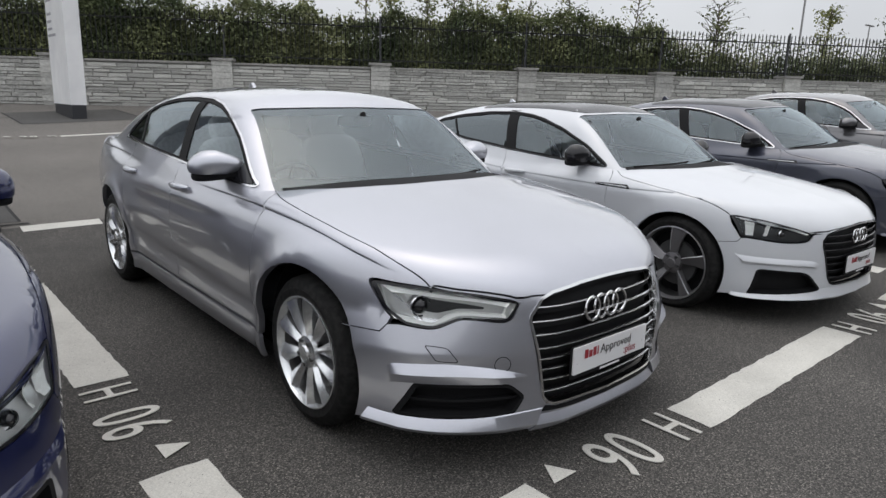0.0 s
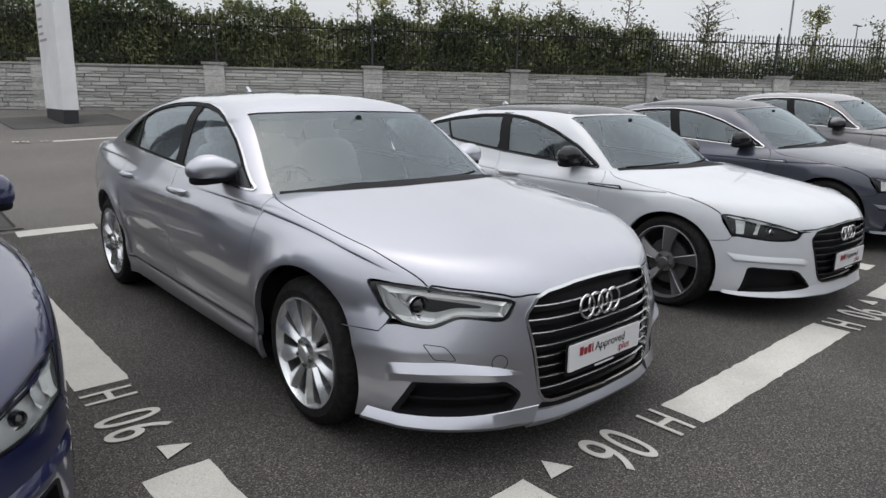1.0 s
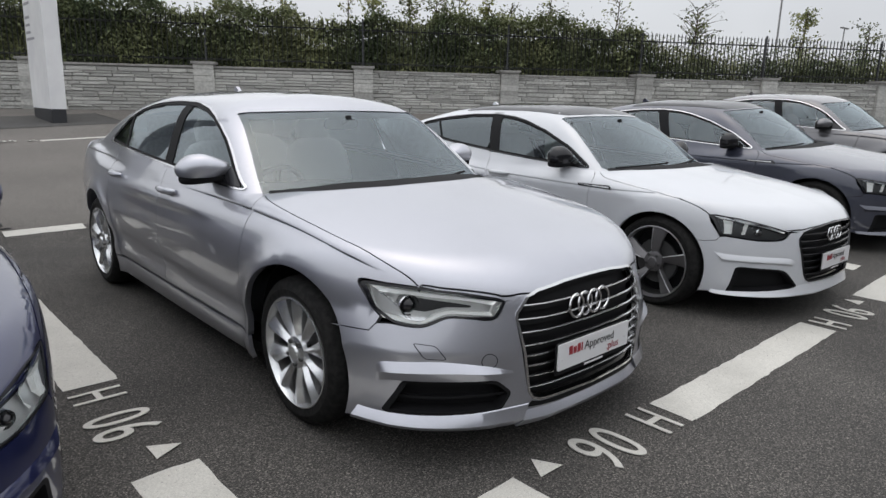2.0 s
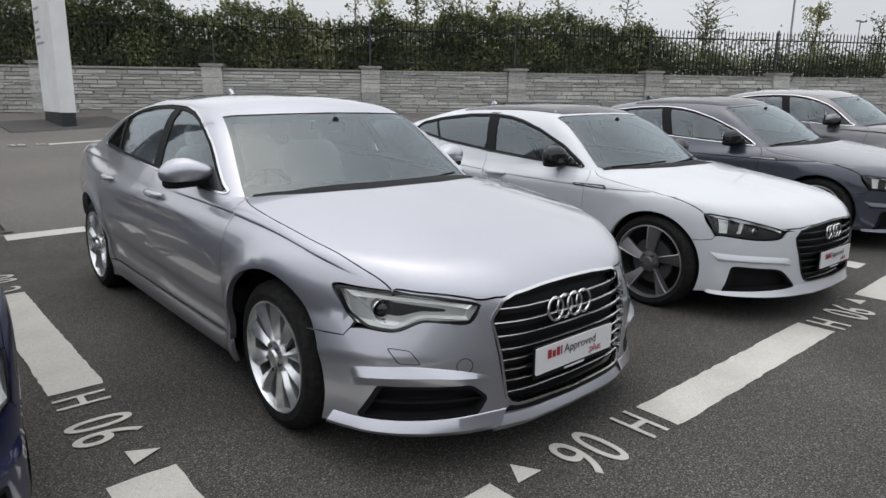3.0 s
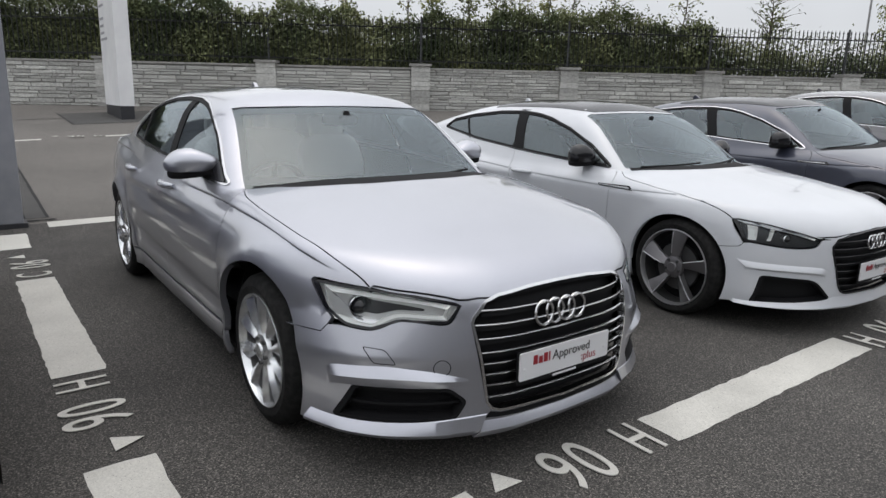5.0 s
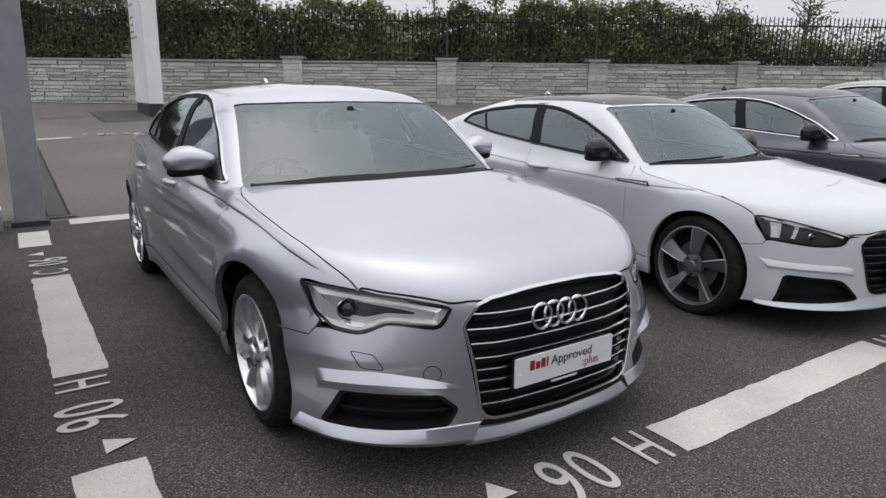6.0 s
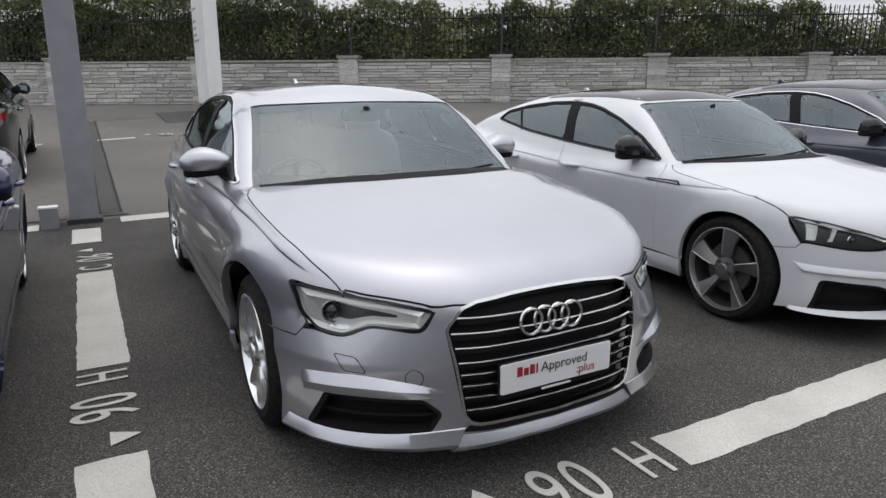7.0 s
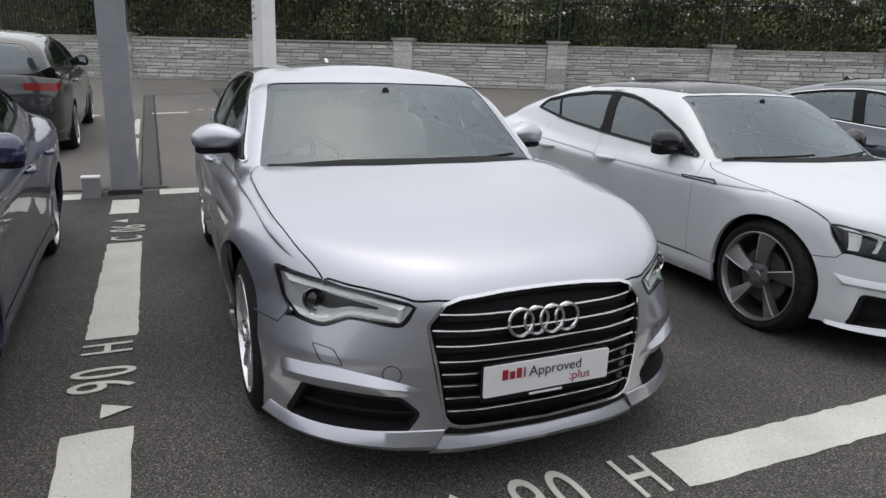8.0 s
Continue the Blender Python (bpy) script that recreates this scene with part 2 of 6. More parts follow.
def stripe(name, x0, x1, y0, y1, mat=M_WHITE, ragged=0.005, lift_z=0.004, label="worn white painted bay line on the asphalt", cat="line"):
    """A painted strip that follows the ground, with slightly ragged edges."""
    bm = bmesh.new()
    nx, ny = max(2, int((x1 - x0) / 0.05)), max(2, int((y1 - y0) / 0.05))
    nx, ny = min(nx, 40), min(ny, 40)
    rng = random.Random(int(1000 * (x0 * 7 + y0 * 3)))
    rows = []
    for j in range(ny + 1):
        row = []
        for i in range(nx + 1):
            x, y = x0 + (x1 - x0) * i / nx, y0 + (y1 - y0) * j / ny
            if i in (0, nx):
                x += rng.uniform(-ragged, ragged)
            if j in (0, ny):
                y += rng.uniform(-ragged, ragged)
            row.append(bm.verts.new((x, y, rise(x, y) + lift_z)))
        rows.append(row)
    for j in range(ny):
        for i in range(nx):
            bm.faces.new((rows[j][i], rows[j][i + 1], rows[j + 1][i + 1], rows[j + 1][i]))
    return tagged(mesh_of(name, bm, mat, smooth=0), label, cat, kind="structure")


for r in ((-1.597, -1.347, -3.2, 0.885), (-1.597, -1.347, 1.88, 3.93), (-1.64, -1.39, 5.1, 5.58), (0.475, 2.355, -0.24, -0.015), (3.35, 5.3, -0.25, -0.03), (6.3, 8.2, -0.25, -0.03)):
    stripe("bay_line", *r)
for r in ((-1.19, -0.5, 5.68, 5.82), (-2.6, -1.92, 5.64, 5.78), (-1.22, -0.58, 12.05, 12.2), (-3.2, -2.1, 12.05, 12.2), (0.47, 1.9, 12.05, 12.2), (3.4, 4.6, 12.4, 12.55), (-1.50, -1.42, 7.6, 9.2), (-1.50, -1.42, 9.6, 11.4)):
    stripe("bay_line", *r, ragged=0.004)
stripe("bay_line", -2.4, -0.5, -0.24, -0.02, lift_z=0.008)
for r in ((4.15, 4.37, 0.2, 2.0),):
    stripe("bay_line", *r)
stripe("trench_patch", -1.36, -1.17, 5.95, 15.6, M_PATCH, 0.01, 0.003, "strip of newer dark asphalt over a trench", "patch")
stripe("trench_seam", -1.185, -1.155, 5.95, 15.66, M_SEAM, 0.006, 0.006, "dark bitumen seam along the trench", "seam")
stripe("trench_seam", -1.38, -1.36, 5.95, 15.66, M_SEAM, 0.006, 0.006, "dark bitumen seam along the trench", "seam")
stripe("ramp_seam", -2.3, -1.1, 5.86, 5.89, M_SEAM, 0.008, 0.006, "dark bitumen seam across the bays", "seam")
stripe("pylon_patch", 0.26, 2.64, 14.3, 16.8, M_PATCH, 0.02, 0.003, "patch of darker asphalt round the sign", "patch")
for r in ((0.24, 2.66, 14.26, 14.31), (0.22, 0.26, 14.26, 16.84), (2.62, 2.66, 14.26, 16.84), (-1.155, 0.22, 15.64, 15.69)):
    stripe("patch_seam", *r, M_SEAM, 0.008, 0.006, "dark bitumen seam in the asphalt", "seam")


def characters(parent, body, m, width, height):
    """Painted characters of a set width and height; m puts their lower left corner."""
    cu = bpy.data.curves.new("character", "FONT")
    cu.body, cu.size, cu.extrude = body, 1.0, 0.002
    cu.materials.append(M_WHITE)
    ob = new("character", cu)
    ob.parent = parent
    w0, h0 = {"0": (0.56, 0.70), "6": (0.55, 0.70), "H": (0.62, 0.70), "C": (0.60, 0.70)}[body]
    x0 = {"0": 0.035, "6": 0.04, "H": 0.08, "C": 0.04}[body]
    ob.matrix_local = m @ Matrix.Diagonal((width / w0, height / h0, 1, 1)) @ Matrix.Translation((-x0, 0, 0))


def bay_mark(x, y, turn, first, apex=0.235):
    """A painted bay code: a letter, two digits and a pointer; x, y is where the writing starts."""
    e = new("bay_mark")
    e.matrix_world = pose(x, y, rise(x, y) + 0.006, 0, 0, turn)
    characters(e, first, pose(0.0, 0, 0), 0.13, 0.235)
    characters(e, "0", pose(0.30, -0.02, 0), 0.14, 0.275)
    characters(e, "6", pose(0.445, -0.02, 0), 0.14, 0.275)
    bm = bmesh.new()
    tri = [(0.685, 0.125), (0.81, 0.125), (0.748, 0.245)] if apex > 0 else [(0.815, 0.08), (0.684, 0.08), (0.745, -0.03)]
    prism(bm, tri, Matrix(), 0.002)
    part("pointer", bm, M_WHITE, e, smooth=0)
    tagged(e, "white painted bay code with a small pointer on the asphalt", "marking", "painted bay codes")



# ---- tools for curved pieces ----
from mathutils import geometry


class Axis:
    """Unrolls the skin round a lengthwise axis: u along the car, v round it."""

    def __init__(self, zc=0.45, r=0.8):
        self.zc, self.r = zc, r

    def rays(self, uv):
        t, n = uv[:, 1] / self.r, np.zeros(len(uv))
        return np.column_stack([n, uv[:, 0], n + self.zc]), np.column_stack([np.cos(t), n, np.sin(t)]), 2.2

    def flat(self, p):
        t = np.arctan2(p[:, 2] - self.zc, p[:, 0])
        return np.column_stack([p[:, 1], self.r * np.where(t < -np.pi / 2, t + 2 * np.pi, t)])


class Fan:
    """Unrolls the nose (way -1) or the tail (way 1) round an upright axis."""

    def __init__(self, y0, way, r=1.0):
        self.y0, self.way, self.r = y0, way, r

    def rays(self, uv):
        t, n = uv[:, 0] / self.r, np.zeros(len(uv))
        return np.column_stack([n, n + self.y0, uv[:, 1]]), np.column_stack([np.sin(t), self.way * np.cos(t), n]), 4.0

    def flat(self, p):
        return np.column_stack([self.r * np.arctan2(p[:, 0], self.way * (p[:, 1] - self.y0)), p[:, 2]])


class Along:
    """Straight projection along one axis from an inner plane: ('y', y0, way) and so on."""

    def __init__(self, axis, at, way):
        self.k, self.at, self.way = "xyz".index(axis), at, way
        self.o = [i for i in range(3) if i != self.k]

    def rays(self, uv):
        o, d = np.zeros((len(uv), 3)), np.zeros((len(uv), 3))
        o[:, self.o], o[:, self.k], d[:, self.k] = uv, self.at, self.way
        return o, d, 5.0

    def flat(self, p):
        return p[:, self.o]


def dense(pts, step, closed=True):
    p = np.asarray(pts, float)
    q = np.vstack([p, p[:1]]) if closed else p
    out = []
    for a, b in zip(q[:-1], q[1:]):
        n = max(1, int(np.ceil(np.linalg.norm(b - a) / step)))
        out += [a + (b - a) * k / n for k in range(n)]
    if not closed:
        out.append(q[-1])
    return np.array(out)


def bowed(pts, n=6):
    """A smooth curve through the points (open)."""
    p = np.asarray(pts, float)
    e = np.vstack([2 * p[0] - p[1], p, 2 * p[-1] - p[-2]])
    out = []
    for i in range(1, len(e) - 2):
        for k in range(n):
            t = k / n
            out.append(0.5 * (2 * e[i] + (e[i + 1] - e[i - 1]) * t + (2 * e[i - 1] - 5 * e[i] + 4 * e[i + 1] - e[i + 2]) * t * t + (3 * e[i] - e[i - 1] - 3 * e[i + 1] + e[i + 2]) * t**3))
    out.append(p[-1])
    return np.array(out)


def rounded(pts, r=0.02, n=4):
    """A closed polygon with its corners rounded."""
    p = np.asarray(pts, float)
    out = []
    for i in range(len(p)):
        a, b, c = p[i - 1], p[i], p[(i + 1) % len(p)]
        la, lc = np.linalg.norm(a - b), np.linalg.norm(c - b)
        u, v = b + (a - b) / la * min(r, la * 0.45), b + (c - b) / lc * min(r, lc * 0.45)
        for k in range(n + 1):
            t = k / n
            out.append((1 - t) ** 2 * u + 2 * t * (1 - t) * b + t * t * v)
    return np.array(out)


def area2(p):
    return np.sum(p[:, 0] * np.roll(p[:, 1], -1) - np.roll(p[:, 0], -1) * p[:, 1]) / 2


def grown(p, by):
    """The polygon moved outwards by so much (minus: inwards)."""
    p = np.asarray(p, float)
    keep = np.linalg.norm(p - np.roll(p, 1, 0), axis=1) > 1e-5
    p = p[keep]
    s = 1.0 if area2(p) > 0 else -1.0
    a, b = p - np.roll(p, 1, 0), np.roll(p, -1, 0) - p
    na = np.column_stack([a[:, 1], -a[:, 0]]) / np.linalg.norm(a, axis=1)[:, None]
    nb = np.column_stack([b[:, 1], -b[:, 0]]) / np.linalg.norm(b, axis=1)[:, None]
    m = na + nb
    m /= np.maximum(np.sum(m * na, axis=1), 0.5)[:, None]
    return p + s * by * m


def inside(q, poly):
    x, y = q[:, 0], q[:, 1]
    r = np.zeros(len(q), bool)
    for (x0, y0), (x1, y1) in zip(poly, np.roll(poly, -1, 0)):
        c = (y0 > y) != (y1 > y)
        if y0 != y1:
            r ^= c & (x < (x1 - x0) * (y - y0) / (y1 - y0) + x0)
    return r


def gap_to(q, poly):
    best = np.full(len(q), 9.0)
    for a, b in zip(poly, np.roll(poly, -1, 0)):
        ab = b - a
        t = np.clip(((q - a) @ ab) / max(ab @ ab, 1e-12), 0, 1)
        best = np.minimum(best, np.linalg.norm(q - a - t[:, None] * ab, axis=1))
    return best


def fill(outline, holes, step, lines=()):
    """Triangles that fill a flat outline with holes."""
    loops = [dense(l, step) for l in (outline, *holes)]
    pts, edges = [], []
    for l in loops:
        b = len(pts)
        pts += list(l)
        edges += [(b + i, b + (i + 1) % len(l)) for i in range(len(l))]
    lo, hi = loops[0].min(0), loops[0].max(0)
    gx, gy = np.meshgrid(np.arange(lo[0], hi[0], step), np.arange(lo[1], hi[1], step * 0.866))
    gx[1::2] += step / 2
    q = np.column_stack([gx.ravel(), gy.ravel()])
    ok = inside(q, loops[0])
    for h in loops[1:]:
        ok &= ~inside(q, h)
    q = q[ok]
    for l in loops:
        if len(q):
            q = q[gap_to(q, l) > step * 0.45]
    if len(lines):
        kept = []
        for l in lines:
            row = dense(l, step * 0.8, False)
            ok = inside(row, loops[0])
            for h in loops[1:]:
                ok &= ~inside(row, h)
            for h in loops:
                ok &= gap_to(row, h) > 0.006
            for i in range(len(row)):
                if ok[i]:
                    if i and ok[i - 1]:
                        edges.append((len(pts) + len(kept) - 1, len(pts) + len(kept)))
                    kept.append(row[i])
        ln = np.array(kept).reshape(-1, 2)
        if len(q) and len(ln):
            near = np.array([np.min(np.sum((ln - c) ** 2, axis=1)) for c in q])
            q = q[near > (step * 0.35) ** 2]
        pts += list(ln)
    pts += list(q)
    v, _, f, *_ = geometry.delaunay_2d_cdt([Vector(p) for p in pts], edges, [], 0, 1e-6)
    v = np.array([tuple(c) for c in v])
    f = np.array([tuple(t) for t in f])
    c = v[f].mean(1)
    ok = inside(c, loops[0])
    for h in loops[1:]:
        ok &= ~inside(c, h)
    return v, f[ok]


def lift(form, way, uv, off=0.0):
    o, d, far = way.rays(np.asarray(uv, float))
    p = form.reach(o, d, far)
    n = form.normal(p)
    off = np.asarray(off, float)
    return p + n * (off[:, None] if off.ndim else off), n


def sheet(name, form, way, outline, holes, step, mat, parent, off=0.0, thick=0.012, inset=0.0, label="", puff=0.0, puff_w=0.05, mirror=False, lines=()):
    """A curved piece of the skin with turned-in edges. puff: how far its middle stands proud."""
    out = grown(np.asarray(outline), -inset) if inset else np.asarray(outline, float)
    hs = [grown(np.asarray(h), inset) if inset else np.asarray(h, float) for h in holes]
    v, f = fill(out, hs, step, lines)
    o = off(v) if callable(off) else np.full(len(v), off)
    if puff:
        t = np.clip(gap_to(v, out) / puff_w, 0, 1)
        o = off + puff * t * (2 - t)
    p, n = lift(form, way, v, o)
    if mirror:
        p, n = p * (-1, 1, 1), n * (-1, 1, 1)
    e1 = p[f[:, 1]] - p[f[:, 0]]
    e2 = p[f[:, 2]] - p[f[:, 0]]
    flip = np.sum(np.cross(e1, e2) * n[f[:, 0]], axis=1) < 0
    f = np.where(flip[:, None], f[:, ::-1], f)
    count = {}
    for a, b, c in f:
        for e in ((a, b), (b, c), (c, a)):
            k = (min(e), max(e))
            count[k] = None if k in count else e
    rim = [e for e in count.values() if e is not None]
    faces = [tuple(int(i) for i in t) for t in f]
    verts, norms = list(p), list(n)
    if thick:
        ring = sorted({i for e in rim for i in e})
        top = {i: len(verts) + k for k, i in enumerate(ring)}
        low = {i: len(verts) + len(ring) + k for k, i in enumerate(ring)}
        side = {i: np.zeros(3) for i in ring}
        for a, b in rim:
            s = np.cross(p[b] - p[a], n[a])
            s /= max(np.linalg.norm(s), 1e-9)
            side[a] = side[a] + s
            side[b] = side[b] + s
        for i in ring:
            verts.append(p[i])
        for i in ring:
            verts.append(p[i] - n[i] * thick)
        norms += [side[i] / max(np.linalg.norm(side[i]), 1e-9) for i in ring] * 2
        faces += [(top[b], top[a], low[a], low[b]) for a, b in rim]
    me = bpy.data.meshes.new(name)
    me.from_pydata([tuple(c) for c in verts], [], faces)
    me.materials.append(mat)
    me.shade_smooth()
    if not puff:
        me.normals_split_custom_set_from_vertices([tuple(c) for c in norms])
    ob = new(name, me)
    ob.parent = parent
    if label:
        ob["label"] = label
    return ob


def ridge(name, form, way, upper, lower, rows, mat, parent, mir, ends=(0.25, 0.0)):
    """A moulded ledge between two curves; rows give how far it stands out from the upper curve to the lower one, ends how much of that is left at its two ends."""
    a, b = bowed(upper, 8), bowed(lower, 8)
    me = bpy.data.meshes.new(name)
    verts, n = [], len(a)
    for t, off in rows:
        q = np.linspace(0, 1, n)
        fade = np.clip(q / 0.22, ends[0], 1) * np.clip((1 - q) / 0.25, ends[1] if abs(upper[-1][0]) > 0.01 else 1, 1)
        p = lift(form, way, a + (b - a) * t, off * fade + 0.0006)[0]
        verts += [tuple(c) for c in p * ((-1 if mir else 1), 1, 1)]
    faces = []
    for r in range(len(rows) - 1):
        for k in range(n - 1):
            q = (r * n + k, r * n + k + 1, (r + 1) * n + k + 1, (r + 1) * n + k)
            faces.append(q if mir else q[::-1])
    for k, e in ((0, ends[0]), (n - 1, ends[1])):
        if e > 0.5 and (k == 0 or abs(upper[-1][0]) > 0.01):
            cap = [r * n + k for r in range(len(rows))]
            faces.append(cap[::-1] if (k == 0) == mir else cap)
    me.from_pydata(verts, [], faces)
    me.materials.append(mat)
    me.shade_smooth()
    me.set_sharp_from_angle(angle=radians(22))
    ob = new(name, me)
    ob.parent = parent
    return ob


def both(half):
    """A symmetric closed outline from its right half, which starts and ends at the middle."""
    h = np.asarray(half, float)
    m = h[::-1] * ((-1, 1) if h.shape[1] == 2 else (-1, 1, 1))
    if abs(h[-1][0]) < 1e-6:
        m = m[1:]
    if abs(h[0][0]) < 1e-6:
        m = m[:-1]
    return np.vstack([h, m])


def lathe(bm, profile, segs, m):
    """Turn a profile of (radius, x) round the x axis."""
    rings = []
    for r, x in profile:
        rings.append([bm.verts.new(m @ Vector((x, r * math.cos(2 * math.pi * k / segs), r * math.sin(2 * math.pi * k / segs)))) for k in range(segs)])
    for a, b in zip(rings[:-1], rings[1:]):
        for k in range(segs):
            bm.faces.new((a[k], a[(k + 1) % segs], b[(k + 1) % segs], b[k]))
    return rings


def tube(bm, pts, r, segs=8, closed=False):
    """A round bar along points."""
    pts = [Vector(p) for p in pts]
    n = len(pts)
    rings = []
    for i, p in enumerate(pts):
        a = pts[(i - 1) % n] if closed or i else pts[0]
        b = pts[(i + 1) % n] if closed or i < n - 1 else pts[-1]
        q = (b - a).to_track_quat("Z", "Y").to_matrix()
        rr = r[i] if isinstance(r, (list, tuple)) else r
        rings.append([bm.verts.new(p + q @ Vector((rr * math.cos(2 * math.pi * k / segs), rr * math.sin(2 * math.pi * k / segs), 0))) for k in range(segs)])
    for i in range(n if closed else n - 1):
        a, b = rings[i], rings[(i + 1) % n]
        for k in range(segs):
            bm.faces.new((a[k], a[(k + 1) % segs], b[(k + 1) % segs], b[k]))
    if not closed:
        bm.faces.new(rings[0][::-1])
        bm.faces.new(rings[-1])


def prism(bm, poly, m, depth):
    """A flat polygon in the plane of m, with a thickness along m's z."""
    a = [bm.verts.new(m @ Vector((x, y, 0))) for x, y in poly]
    b = [bm.verts.new(m @ Vector((x, y, depth))) for x, y in poly]
    bm.faces.new(a[::-1])
    bm.faces.new(b)
    for i in range(len(a)):
        j = (i + 1) % len(a)
        bm.faces.new((a[i], a[j], b[j], b[i]))


def blob(bm, sx, sy, sz, m, power=0.6, nu=20, nv=12):
    """A rounded block (superellipsoid)."""
    def s(t):
        return math.copysign(abs(t) ** power, t)
    rows = []
    for j in range(1, nv):
        b = math.pi * (j / nv - 0.5)
        rows.append([bm.verts.new(m @ Vector((sx * s(math.cos(b)) * s(math.cos(2 * math.pi * k / nu)), sy * s(math.cos(b)) * s(math.sin(2 * math.pi * k / nu)), sz * s(math.sin(b))))) for k in range(nu)])
    lo, hi = bm.verts.new(m @ Vector((0, 0, -sz))), bm.verts.new(m @ Vector((0, 0, sz)))
    for a, b in zip(rows[:-1], rows[1:]):
        for k in range(nu):
            bm.faces.new((a[k], a[(k + 1) % nu], b[(k + 1) % nu], b[k]))
    for k in range(nu):
        bm.faces.new((lo, rows[0][(k + 1) % nu], rows[0][k]))
        bm.faces.new((rows[-1][k], rows[-1][(k + 1) % nu], hi))


def part(name, bm, mat, parent, label="", smooth=35, m=None):
    ob = mesh_of(name, bm, mat, parent, label, smooth)
    if m is not None:
        ob.matrix_local = m
    return ob



# ---- boundary wall, railing and hedge ----
bay_mark(-1.597, 1.79, -90, "H")
bay_mark(0.40, -0.005, 180, "H", -1)
bay_mark(-1.35, 4.0, 90, "C")
bay_mark(2.43, -0.27, 0, "H")
bay_mark(0.40, 12.24, 180, "H", -1)

W0 = Vector((5.1, 16.5, 0))
WD = (Vector((15.94, 9.85, 0)) - W0).normalized()
WN = Vector((-WD.y, WD.x, 0))
WTURN = math.degrees(math.atan2(WD.y, WD.x))
PITCH, WTOP = 4.24, 2.12


def at_wall(s, back, z):
    q = W0 + WD * s + WN * back
    return Vector((q.x, q.y, z))


def wall_frame(s, back, z):
    return Matrix.Translation(at_wall(s, back, z)) @ Matrix.Rotation(radians(WTURN), 4, "Z")


wall = new("wall")
tagged(wall, "grey split-stone boundary wall with square pillars", "wall", kind="structure")
bm = bmesh.new()
for k in range(-6, 13):
    box(bm, 0, PITCH, 0.03, 0.30, -0.4, WTOP - 0.05, wall_frame(k * PITCH, 0, 0))
part("mortar", bm, M_WALL, wall, smooth=0)


def stone_mesh(seed):
    rng = random.Random(seed)
    bm = bmesh.new()
    box(bm, 0, 1, -1, 0, 0, 1)
    for v in bm.verts:
        if v.co.y < -0.5:
            v.co.x += (0.5 - v.co.x) * 0.05
            v.co.z += (0.5 - v.co.z) * 0.22 + rng.uniform(-0.05, 0.05)
            v.co.y += rng.uniform(-0.25, 0.2)
    bmesh.ops.subdivide_edges(bm, edges=[e for e in bm.edges if abs(e.verts[0].co.x - e.verts[1].co.x) > 0.5 and e.verts[0].co.y < -0.5], cuts=2)
    for v in bm.verts:
        if v.co.y < -0.5:
            v.co.y += rng.uniform(-0.2, 0.2)
            v.co.z += rng.uniform(-0.04, 0.04)
    me = bpy.data.meshes.new("stone")
    bm.to_mesh(me)
    bm.free()
    me.materials.append(M_STONE)
    return me


STONES = [stone_mesh(i) for i in range(6)]
rng = random.Random(5)
loose, made = [], 0
for k in range(-6, 13):
    z = 0.2
    while z < WTOP - 0.09:
        h = min(rng.choice((0.055, 0.075, 0.085, 0.10, 0.12)), WTOP - 0.05 - z)
        x = 0.0
        while x < PITCH - 0.02:
            w = min(rng.uniform(0.28, 0.85), PITCH - x)
            if PITCH - x - w < 0.15:
                w = PITCH - x
            m = wall_frame(k * PITCH + x + 0.004, 0.035, z + 0.004) @ Matrix.Diagonal((w - 0.008, rng.uniform(0.02, 0.05), h - 0.008, 1))
            if k in (-1, 0, 1) and made < 300 and z > 0.75:
                o = new("stone", STONES[made % 6])
                o.parent, o.matrix_local = wall, m
                made += 1
            else:
                loose.append(m)
            x += w
        z += h
verts, faces = [], []
for i, m in enumerate(loose):
    me = STONES[i % 6]
    b = len(verts)
    verts += [tuple(m @ v.co) for v in me.vertices]
    faces += [tuple(b + j for j in p.vertices) for p in me.polygons]
me = bpy.data.meshes.new("stonework")
me.from_pydata(verts, [], faces)
me.materials.append(M_STONES)
ob = tagged(new("stonework", me), kind="stuff")
ob.parent = wall
for k in range(-6, 13):
    bm = bmesh.new()
    box(bm, 0.52, PITCH + 0.02, -0.02, 0.34, WTOP - 0.05, WTOP, wall_frame(k * PITCH, 0, 0))
    bmesh.ops.bevel(bm, geom=bm.edges[:], offset=0.012, segments=1)
    part("coping", bm, M_CAP, wall, smooth=0)
for k in range(-6, 14):
    pil = new("pillar")
    pil.parent, pil.matrix_local = wall, wall_frame(k * PITCH, 0, 0)
    z, j = 0.1, 0
    rr = random.Random(k + 50)
    while z < WTOP - 0.02:
        h = min(rr.uniform(0.10, 0.19), WTOP + 0.04 - z)
        bm = bmesh.new()
        e = rr.uniform(-0.008, 0.008)
        box(bm, e, 0.52 + e, -0.09 + e, 0.40, z + 0.004, z + h - 0.004)
        bmesh.ops.bevel(bm, geom=bm.edges[:], offset=0.01, segments=1)
        part("block", bm, M_STONE, pil, smooth=0)
        z += h
    bm = bmesh.new()
    box(bm, -0.05, 0.57, -0.14, 0.45, WTOP + 0.04, WTOP + 0.11)
    bmesh.ops.bevel(bm, geom=bm.edges[:], offset=0.014, segments=2)
    part("cap", bm, M_CAP, pil, smooth=0)

# unseen wall behind the viewpoint, added to keep sky light off the bumpers
bm = bmesh.new()
box(bm, -26, 30, -12.4, -12.0, -0.2, 4.6)
tagged(mesh_of("wall_south", bm, M_UNSEEN_WALL, smooth=0), "unseen plain dark wall added behind the viewpoint to dim the car fronts", "wall", kind="structure")

